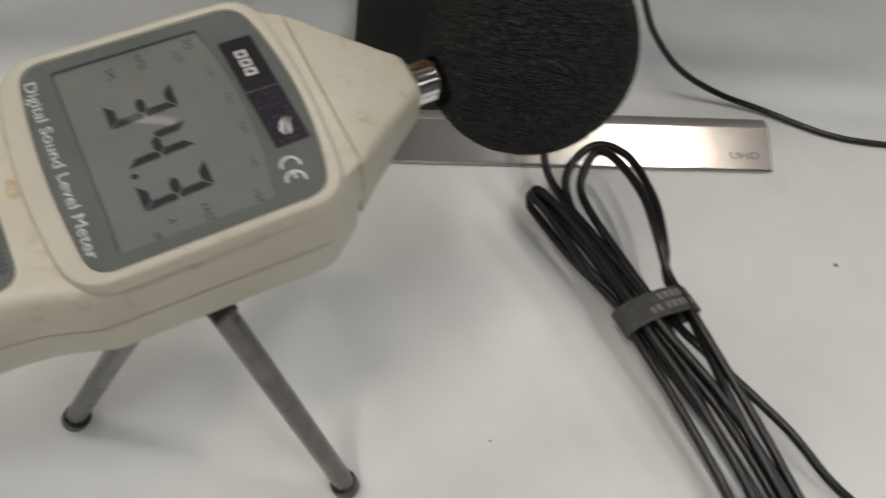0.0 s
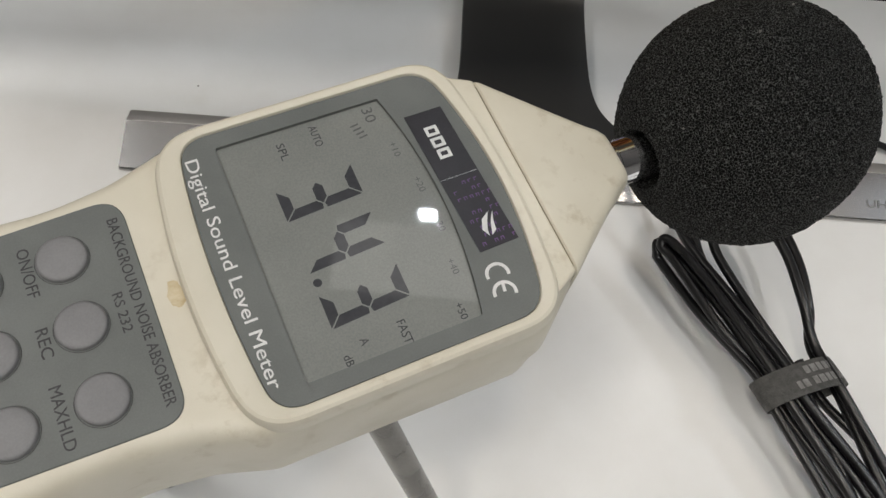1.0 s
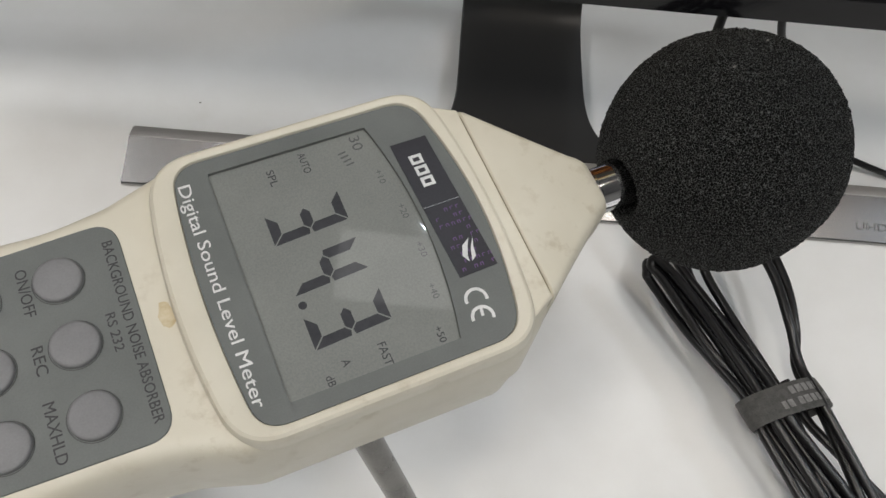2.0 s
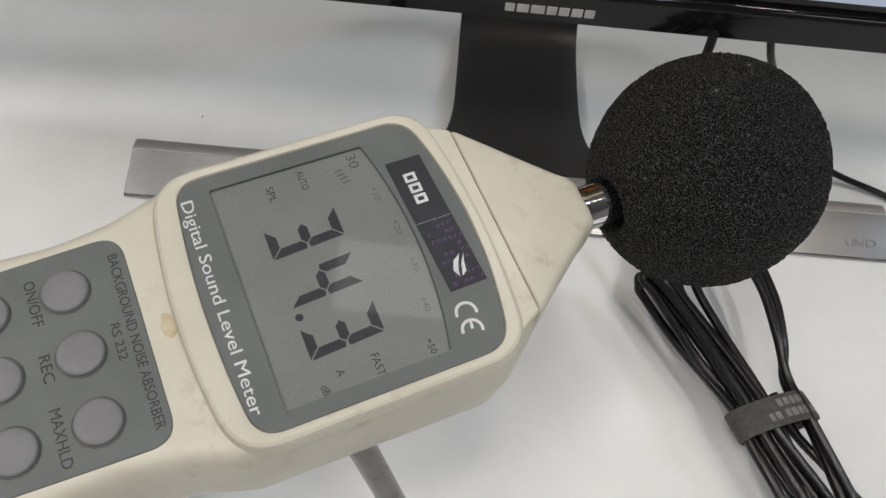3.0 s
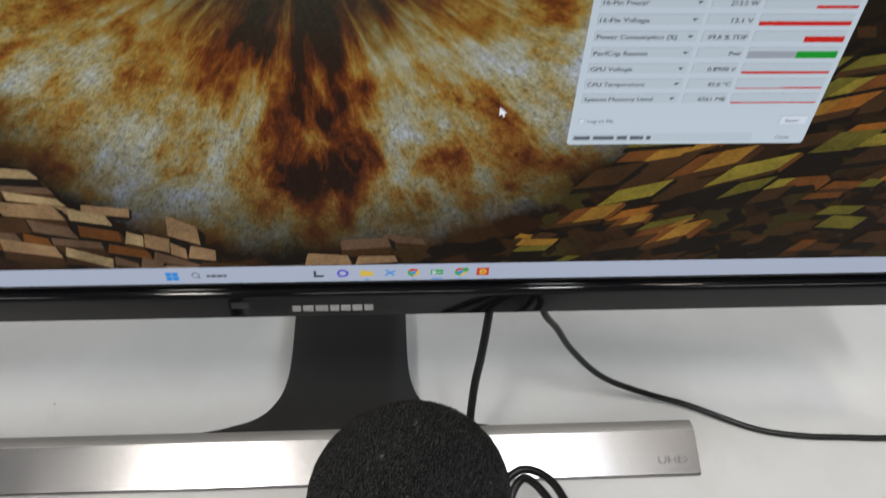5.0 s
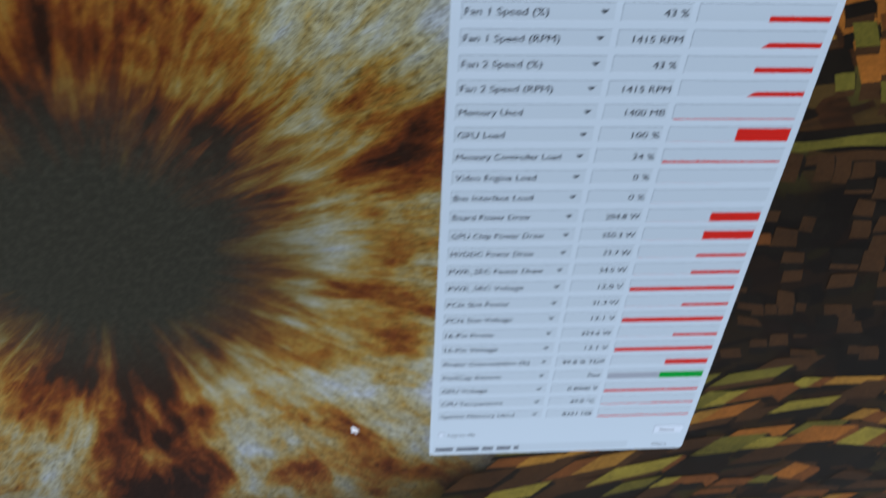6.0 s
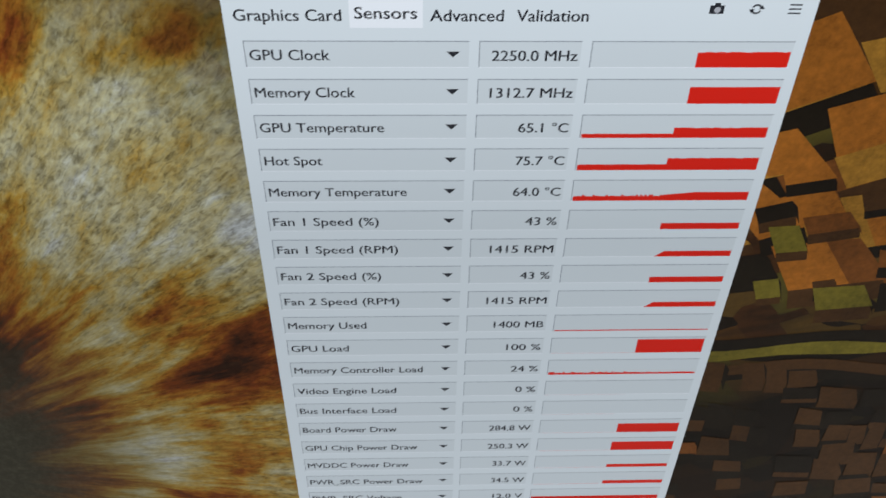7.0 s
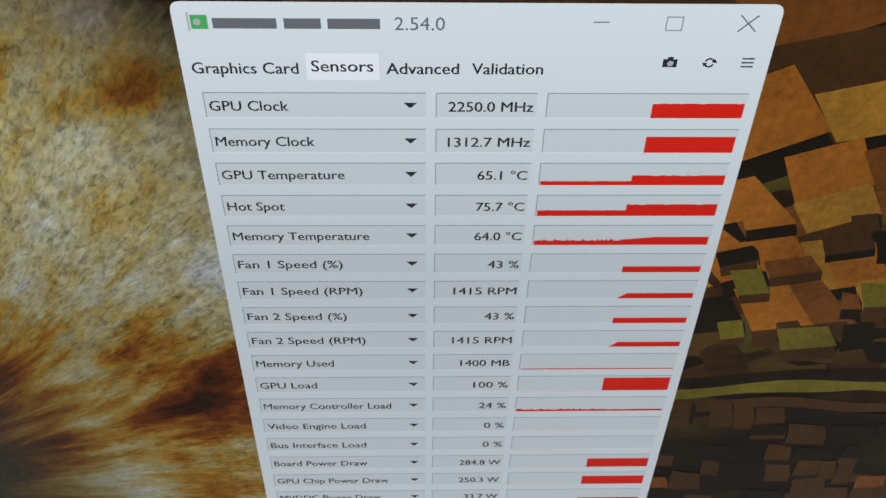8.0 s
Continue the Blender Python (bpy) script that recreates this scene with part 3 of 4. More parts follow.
    part("badge", bm, ENGRAVED, base, "engraved letters UHD")

    # the foot's tongue runs back over the desk from the bar and turns up into the neck
    spine = [(-0.0066, 0.0108, 0.0800), (-0.0052, 0.0108, 0.0715), (-0.0036, 0.0108, 0.0655), (-0.0006, 0.0107, 0.0555), (0.0040, 0.0106, 0.0478), (0.0095, 0.0105, 0.0428), (0.0160, 0.0104, 0.0390),
             (0.0240, 0.0103, 0.0365), (0.0340, 0.0102, 0.0350), (0.0480, 0.0102, 0.0344), (0.0650, 0.0104, 0.0342), (0.0800, 0.0112, 0.0341), (0.0900, 0.0135, 0.0340),
             (0.0975, 0.0190, 0.0339), (0.1015, 0.0280, 0.0338), (0.1030, 0.0450, 0.0336), (0.1000, 0.0900, 0.0330), (0.0850, 0.1500, 0.0325), (0.0600, 0.2100, 0.0320), (0.0420, 0.2500, 0.0320)]
    spine = [tuple(p) for p in spline(spine, 4)]
    loops = []
    for i, (y, z, w) in enumerate(spine):
        a, c = spine[max(i - 1, 0)], spine[min(i + 1, len(spine) - 1)]
        t = Vector((c[0] - a[0], c[1] - a[1])).normalized()
        up = Vector((-t.y, t.x))
        th = 0.0066
        loops.append([Vector((sx * w, y + up.x * d, z + up.y * d)) for sx, d in ((-1, -0.0010), (-0.985, -0.0002), (-0.96, 0), (-0.5, 0), (0, 0), (0.5, 0), (0.96, 0), (0.985, -0.0002), (1, -0.0010), (0.99, -th), (0, -th), (-0.99, -th))])
    part("stand_neck", loft(bmesh.new(), loops), NECK, m, "dark brushed tongue and neck behind the foot", smooth=35)
    for x in (-0.024, 0.024):
        part("rubber_pad", block(bmesh.new(), x - 0.008, x + 0.008, 0.055, 0.070, 0, 0.0042), RUBBER, m)

    # display and what it shows
    bm = bmesh.new()
    block(bm, -half, half, 0.0, 0.010, 0.0, high)
    screen = part("display", bm, PICTURE, m, "lit display showing a brown desktop picture")
    screen.location = (0, 0.0008, SCREEN)
    content(screen)


def content(screen):
    def layer(k):
        """x, z of the display in millimetres to its face, k layers up."""
        return Matrix(((MM, 0, 0, 0), (0, 0, -1, -0.0006 - 0.00012 * k), (0, MM, 0, 0), (0, 0, 0, 1)))

    def flat(name, mats, label=""):
        def close(bm):
            return part(name, bm, mats, screen, label)
        return bmesh.new(), close

    L = [layer(k) for k in range(8)]
    block_pattern(screen)
    bm, done = flat("taskbar", TASK, "pale taskbar")
    rect(bm, L[1], -310.4, 0.4, 310.4, 11.7)
    done(bm)
    bm, done = flat("start_icon", BLUE)
    for dx in (0, 2.9):
        for dz in (0, 2.9):
            rect(bm, L[2], -74.4 + dx, 3.0 + dz, -71.8 + dx, 5.6 + dz)
    done(bm)
    bm, done = flat("search_icon", TEXT_SOFT)
    ring(bm, L[2], -61.3, 6.4, 1.3, 1.8)
    rect(bm, L[2], -60.2, 4.2, -59.4, 5.2)
    done(bm)
    bm, done = flat("search_caption", TEXT_SOFT)
    for x, w in ((-56.5, 1.6), (-54.6, 2.4), (-51.9, 2.2), (-49.4, 1.8)):
        rect(bm, L[2], x, 4.8, x + w, 6.6)
    done(bm)
    icons = {"window_icon": (-6.9, TEXT, [(-2, -2.2, -0.8, 2.2), (-0.8, -2.2, 2.6, -0.8)]), "folder_icon": (15.0, YELLOW, [(-2.8, -2.0, 2.8, 1.3), (-2.8, 1.3, -0.3, 2.1)]),
             "tile_icon": (46.9, ICON_GREEN, [(-2.8, -1.6, 2.8, 1.8)]), "game_icon": (67.8, ICON_RED, [(-2.8, -2.6, 2.8, 2.6)])}
    for name, (cx, mat, rects) in icons.items():
        bm, done = flat(name, [mat, YELLOW, PAPER, BLUE])
        for a in rects:
            rect(bm, L[2], cx + a[0], 5.9 + a[1], cx + a[2], 5.9 + a[3])
        if name == "game_icon":
            ring(bm, L[3], cx, 5.9, 0.7, 1.7, index=1)
        if name == "tile_icon":
            for a in ((-2.2, -1.0, -0.4, 1.2), (0.2, -0.2, 2.2, 0.4)):
                rect(bm, L[3], cx + a[0], 5.9 + a[1], cx + a[2], 5.9 + a[3], 2)
        if name in ("tile_icon", "folder_icon", "game_icon"):
            w = 2.4 if name == "tile_icon" else 0.8
            rect(bm, L[2], cx - w, 1.0, cx + w, 1.6, 3)
        done(bm)
    bm, done = flat("chat_icon", [VIOLET, PAPER])
    ring(bm, L[2], 4.2, 6.1, 1.5, 2.7)
    poly(bm, L[2], [(2.2, 3.2), (4.0, 3.6), (2.6, 4.8)])
    done(bm)
    bm, done = flat("scissors_icon", BLUE)
    poly(bm, L[2], [(23.2, 7.9), (24.0, 8.2), (27.9, 4.2), (27.2, 3.8)])
    poly(bm, L[2], [(23.4, 3.8), (23.0, 4.6), (27.6, 7.8), (28.2, 7.2)])
    done(bm)
    for cx in (36.2, 57.6):
        bm, done = flat("browser_icon", [ICON_RED, ICON_GREEN, YELLOW, BLUE])
        for i, a in enumerate((30, 150, 270)):
            ring(bm, L[2], cx, 5.9, 1.3, 2.7, a, a + 120, 8, i)
        poly(bm, L[3], disc(cx, 5.9, 1.1), 3)
        if cx > 50:
            poly(bm, L[4], disc(cx + 2.2, 7.6, 1.5), 1)
        rect(bm, L[2], cx - 0.8, 1.0, cx + 0.8, 1.6, 3)
        done(bm)
    bm, done = flat("mouse_pointer", [POINTER, TEXT])
    poly(bm, L[3], [(67.6, 101.6), (67.6, 97.4), (68.6, 98.2), (69.3, 96.8), (70.0, 97.2), (69.4, 98.5), (70.6, 98.6)], 0)
    done(bm)

    # the sensor window
    x0, x1, zb, zt = 95.2, 189.3, 82.6, 307.0
    bm, done = flat("app_window", PAPER, "pale grey sensor window")
    poly(bm, L[1], rounded_tuple(x0, zb, x1, zt, 1.7))
    done(bm)
    bm, done = flat("title_icon", [ICON_GREEN, GREY_BAR])
    rect(bm, L[2], 98.0, 302.6, 100.6, 304.9)
    rect(bm, L[2], 97.5, 302.3, 97.8, 305.3, 1)
    poly(bm, L[3], disc(99.0, 303.8, 0.55), 1)
    done(bm)
    bm, done = flat("window_title", TEXT_SOFT)
    for x, w in ((101.3, 10.3), (112.2, 6.2), (118.9, 8.6)):
        rect(bm, L[2], x, 302.7, x + w - 0.5, 304.4)
    lettering(bm, "2.54.0", L[2] @ Matrix.Translation((129.2, 302.55, 0)), width=7.8, height=2.25)
    done(bm)
    bm, done = flat("minimise_button", TEXT_SOFT)
    rect(bm, L[2], 160.0, 303.9, 162.5, 304.1)
    done(bm)
    bm, done = flat("maximise_button", LINE)
    for a in ((171.3, 302.6, 171.5, 305.0), (173.8, 302.6, 174.0, 305.0), (171.5, 302.6, 173.8, 302.8), (171.5, 304.8, 173.8, 305.0)):
        rect(bm, L[2], *a)
    done(bm)
    bm, done = flat("close_button", TEXT_SOFT)
    poly(bm, L[2], [(182.7, 302.6), (182.9, 302.5), (185.7, 305.1), (185.5, 305.3)])
    poly(bm, L[2], [(182.7, 305.2), (182.9, 305.3), (185.7, 302.6), (185.5, 302.5)])
    done(bm)
    bm, done = flat("tab_sheet", PAPER_LIGHT)
    rect(bm, L[2], 115.0, 293.9, 126.6, 298.6)
    done(bm)
    for text, x, w, z in (("Graphics Card", 96.9, 16.8, 295.1), ("Sensors", 115.8, 9.8, 295.5), ("Advanced", 127.7, 11.6, 295.1), ("Validation", 141.4, 11.4, 295.1)):
        bm, done = flat("tab", TEXT)
        heavy(bm, text, L[3] @ Matrix.Translation((x, z, 0)), 0.09, 0.00003, width=w, height=2.05)
        done(bm)
    bm, done = flat("camera_icon", [TEXT, GREY_BAR])
    rect(bm, L[2], 172.0, 296.4, 174.3, 297.8)
    rect(bm, L[2], 172.7, 297.8, 173.6, 298.2)
    poly(bm, L[3], disc(173.2, 297.1, 0.5), 1)
    done(bm)
    bm, done = flat("refresh_icon", TEXT)
    ring(bm, L[2], 179.5, 297.2, 0.55, 0.85, 20, 160, 10)
    ring(bm, L[2], 179.5, 297.2, 0.55, 0.85, 200, 340, 10)
    poly(bm, L[2], [(178.3, 297.2), (179.2, 297.2), (178.7, 296.5)])
    poly(bm, L[2], [(179.9, 297.2), (180.8, 297.2), (180.3, 297.9)])
    done(bm)
    bm, done = flat("menu_icon", TEXT)
    for z in (296.4, 297.1, 297.8):
        rect(bm, L[2], 184.7, z, 186.7, z + 0.25)
    done(bm)

    rows = (("GPU Clock", "2250.0 MHz"), ("Memory Clock", "1312.7 MHz"), ("GPU Temperature", "65.1 °C"), ("Hot Spot", "75.7 °C"), ("Memory Temperature", "64.0 °C"),
            ("Fan 1 Speed (%)", "43 %"), ("Fan 1 Speed (RPM)", "1415 RPM"), ("Fan 2 Speed (%)", "43 %"), ("Fan 2 Speed (RPM)", "1415 RPM"), ("Memory Used", "1400 MB"),
            ("GPU Load", "100 %"), ("Memory Controller Load", "24 %"), ("Video Engine Load", "0 %"), ("Bus Interface Load", "0 %"), ("Board Power Draw", "284.8 W"),
            ("GPU Chip Power Draw", "250.3 W"), ("MVDDC Power Draw", "33.7 W"), ("PWR_SRC Power Draw", "34.5 W"), ("PWR_SRC Voltage", "12.0 V"), ("PCIe Slot Power", "31.3 W"),
            ("PCIe Slot Voltage", "12.1 V"), ("16-Pin Power", "253.5 W"), ("16-Pin Voltage", "12.1 V"), ("Power Consumption (%)", "99.8 % TDP"), ("PerfCap Reason", "Pwr"),
            ("GPU Voltage", "0.8900 V"), ("CPU Temperature", "49.0 °C"), ("System Memory Used", "8261 MB"))
    # graph: what lies along the whole field, and the block at its right end
    graphs = ((0, 2.8), (0, 3.2), (0.85, 2.1), (1.25, 2.6), (1.05, 1.9), (0, 1.5), (0, 1.4), (0, 1.5), (0, 1.4), (0.3, 0.3), (0.08, 4.1), (0.55, 0.6), (0.05, 0.05), (0.05, 0.05),
              (0.08, 3.2), (0.08, 3.2), (0.08, 1.2), (0.12, 1.3), (1.6, 1.6), (0.12, 1.2), (1.9, 1.9), (0.08, 1.2), (1.75, 1.75), (0, 2.4), (3.0, 3.0), (1.1, 1.1), (0.35, 0.7), (0.6, 0.6))
    rnd = random.Random(11)
    for k, ((text, value), (low, high)) in enumerate(zip(rows, graphs)):
        z = 289.5 - 6.82 * k
        top, bot = z + 2.25, z - 2.4
        for name, a, b in (("label_field", 97.8, 134.1), ("value_field", 135.7, 152.4), ("graph_field", 154.0, 187.3)):
            bm, done = flat(name, [FIELD, LINE, PAPER_LIGHT])
            rect(bm, L[2], a, bot, b, top)
            rect(bm, L[3], a, top - 0.16, b, top, 1)
            rect(bm, L[3], a, bot, a + 0.16, top, 1)
            rect(bm, L[3], a, bot - 0.1, b, bot, 2)
            done(bm)
        bm, done = flat("sensor_label", TEXT)
        heavy(bm, text, L[4] @ Matrix.Translation((98.6, z - 1.1, 0)), 0.08, 0.00003, width=run(text, 2.60), height=1.95)
        done(bm)
        bm, done = flat("dropdown_arrow", TEXT)
        poly(bm, L[4], [(130.4, z + 0.45), (131.5, z - 0.6), (132.6, z + 0.45)])
        done(bm)
        bm, done = flat("sensor_value", TEXT)
        heavy(bm, value, L[4] @ Matrix.Translation((151.8, z - 1.2, 0)), 0.08, 0.00003, width=run(value, 2.60), height=1.95, align="RIGHT")
        done(bm)
        bm, done = flat("graph", [RED, RED_PALE, GREEN, GREY_BAR])
        start, base = 172.0 + rnd.uniform(-0.2, 0.6), bot + 0.02
        start = 171.6 if k < 2 else 170.4 if k < 5 else start
        a, b = 154.3, 187.0
        if k == 24:
            rect(bm, L[4], a, base, 172.0, base + high, 3)
            rect(bm, L[4], 172.0, base, b, base + high, 2)
        else:
            if low:
                pale = 1 if low < 0.2 else 0
                n = 40 if 0.3 < low < 1.3 else 1
                for i in range(n):
                    s, e = a + (start - a) * i / n, a + (start - a) * (i + 1) / n
                    rect(bm, L[4], s, base, e, base + low + (rnd.choice((0, 0, 0.12, 0.3)) * (1 if k in (4, 11) else 0.2) if n > 1 else 0), pale)
            if high > 0.06:
                lead = 1.3 if k in (6, 8) else 0.0
                n = 24
                for i in range(n):
                    s, e = start + (b - start) * i / n, start + (b - start) * (i + 1) / n
                    h = high
                    if k == 4:
                        h = high * min(1.0, 0.68 + 0.32 * i / 9)
                    h -= rnd.choice((0, 0, 0, 0.10)) if k in (0, 2, 3, 11) else 0
                    if lead and i < 3:
                        poly(bm, L[4], [(s, base), (e, base), (e, base + h * (i + 1) / 3), (s, base + h * i / 3 + 0.02)])
                    else:
                        rect(bm, L[4], s, base, e, base + h)
        done(bm)
    bm, done = flat("check_box", [LINE, PAPER_LIGHT])
    rect(bm, L[2], 98.2, 93.6, 100.4, 95.8)
    rect(bm, L[3], 98.4, 93.8, 100.2, 95.6, 1)
    done(bm)
    for text, x, z, h in (("Log to file", 101.6, 93.8, 1.8), ("Reset", 178.6, 93.6, 1.8), ("Close", 177.2, 85.2, 1.8)):
        bm, done = flat("button_caption", TEXT)
        lettering(bm, text, L[4] @ Matrix.Translation((x, z, 0)), size=h)
        done(bm)
    bm, done = flat("reset_button", [LINE, PAPER_LIGHT])
    rect(bm, L[2], 176.4, 92.4, 187.2, 96.8)
    rect(bm, L[3], 176.55, 92.55, 187.05, 96.65, 1)
    done(bm)
    bm, done = flat("card_name", [TEXT_SOFT, FIELD])
    rect(bm, L[2], 96.6, 84.0, 168.0, 88.2, 1)
    for x, w in ((97.4, 6.4), (105.0, 8.2), (114.4, 4.0), (119.6, 5.2), (126.0, 1.8)):
        rect(bm, L[3], x, 85.2, x + w, 87.0)
    done(bm)


def block_pattern(screen):
    """The tumbling blocks of the desktop picture round its furry ring, in bent rows: each a top face, and two darker sides."""
    rnd = random.Random(21)
    bm = bmesh.new()
    count = [0]

    def bent(x, z, amount):
        a = noise.noise(Vector((x, z, 3)) * 0.011), noise.noise(Vector((x, z, 9)) * 0.011)
        return x + amount * a[0], z + amount * a[1]

    def face(pts, index):
        count[0] += 1
        y = -0.00005 - 1.5e-7 * count[0]
        f = bm.faces.new([bm.verts.new((MM * min(306, max(-306, x)), y, MM * min(339, max(11.5, z)))) for x, z in pts])
        f.material_index = index

    def field(x0, x1, z0, z1, wide, tall, slope, lean, amount, fill, tones, clear=163):
        """Rows of blocks from x0 to x1 and z1 down to z0, rising by slope and leaning over by lean."""
        z = z1
        while z > z0:
            x = x0 - rnd.uniform(0, wide)
            row = tall * rnd.uniform(0.7, 1.35)
            while x < x1:
                w = wide * rnd.uniform(0.5, 1.5)
                cx, cz = x + w / 2, z + slope * (x - (x0 + x1) / 2)
                ring_at = math.hypot(cx, cz - 180) + 16 * noise.noise(Vector((cx, cz, 0)) * 0.016)
                if rnd.random() < fill and ring_at > clear and z0 - 6 < cz < z1 + 6:
                    h, d = row * rnd.uniform(0.55, 1.0), row * rnd.uniform(0.25, 0.6)
                    tip = slope * w + rnd.uniform(-0.12, 0.12) * w
                    skew = lean * h + rnd.uniform(-0.15, 0.15) * h
                    k = rnd.uniform(0.82, 1.0)
                    a, b, c, e = (x, cz), (x + w * 0.94, cz + tip), (x + w * 0.94 * k + skew, cz + tip + h * k), (x + skew, cz + h)
                    low = [(p[0] - lean * d * 0.5, p[1] - d) for p in (a, b)]
                    tone = rnd.choice(tones)
                    face([bent(*p, amount) for p in (a, b, low[1], low[0])], rnd.choice((4, 5)))
                    face([bent(*p, amount) for p in (b, c, (c[0] + d * 0.5, c[1] - d * 0.6), (b[0] + d * 0.4, b[1] - d * 0.8))], rnd.choice((1, 4, 5)) if tone < 4 else 5)
                    face([bent(*p, amount) for p in (a, b, c, e)], tone)
                    if tone < 4 and w > 12 and rnd.random() < 0.5:
                        g = rnd.uniform(0.3, 0.7)
                        m0, m1 = (a[0] + (b[0] - a[0]) * g, a[1] + (b[1] - a[1]) * g), (e[0] + (c[0] - e[0]) * g, e[1] + (c[1] - e[1]) * g)
                        face([bent(*p, amount) for p in (m0, b, c, m1)], (tone + 1) % 3)
                x += w
            z -= row * 0.86

    field(60, 306, 284, 341, 34, 26, 0.42, -0.35, 14, 0.95, (1, 4, 4, 4, 1))
    field(70, 306, 222, 286, 20, 12, 0.30, -0.55, 14, 0.94, (0, 0, 0, 1, 1, 1, 2, 2, 4))
    field(110, 306, 224, 262, 9, 6, 0.18, -0.4, 14, 0.36, (0, 1, 2, 7, 4, 4, 5))
    # a curved ledge under the large blocks
    for z, tall, tone in ((222, 6.0, 5), (219, 4.2, 7), (213, 5.0, 4), (209, 3.0, 5)):
        steps = 22
        edge = [(x, z + 0.0010 * (x - 205) ** 2 * (0.5 if x > 205 else 1.6) + 5 * noise.noise(Vector((x, z * 2, 1)) * 0.03)) for x in (168 + 138 * i / steps for i in range(steps + 1))]
        for i in range(steps):
            (xa, za), (xb, zb) = edge[i], edge[i + 1]
            ta, tb = (tall * (0.55 + 0.9 * abs(noise.noise(Vector((x, z, 5)) * 0.04))) for x in (xa, xb))
            face([(xa, za - ta), (xb, zb - tb), (xb, zb), (xa, za)], tone)
    field(168, 306, 128, 208, 7, 6, 0.02, -0.2, 7, 0.46, (1, 4, 4, 4, 4, 4, 4) * 3 + (5,) * 22 + (7,))
    field(90, 306, 46, 124, 17, 9, 0.10, 0.9, 16, 0.62, (2, 3, 7, 0, 1, 3, 4, 4, 4, 5))
    # lowest rows darker: dimming at a steep view put into their tones
    field(90, 306, 12, 50, 15, 7, 0.12, 0.9, 14, 0.60, (7, 1, 4, 4, 4, 5, 5, 2))
    field(-306, 20, 12, 120, 17, 9, -0.16, 0.15, 12, 0.92, (8, 8, 9, 9, 10, 9, 1, 4))
    field(-306, -100, 120, 341, 16, 11, -0.10, 0.3, 12, 0.85, (0, 1, 1, 2, 4, 4, 5))
    tagged(part("block_pattern", bm, BLOCKS, screen, "brown and gold blocks of the desktop picture"), kind="stuff")


def rounded_tuple(x0, y0, x1, y1, r):
    return [(p.x, p.y) for p in rounded([(x0, y0, r), (x1, y0, r), (x1, y1, r), (x0, y1, r)], 6)]


# ---- the sound level meter ----
U = Vector((0.8925, 0.451, 0.006)).normalized()
N = Vector((0.0338, -0.08, 0.996))
N = (N - U * N.dot(U)).normalized()
METER = Matrix.Translation((-0.0862, -0.1865, 0.191)) @ Matrix((U, N.cross(U), N)).transposed().to_4x4()


def scaled(outline):
    return [p * MM for p in outline]


def mirrored(half):
    """A closed outline from its upper half (x rising), mirrored over the long axis."""
    return [(x, -y, r) for x, y, r in half] + [(x, y, r) for x, y, r in reversed(half)]


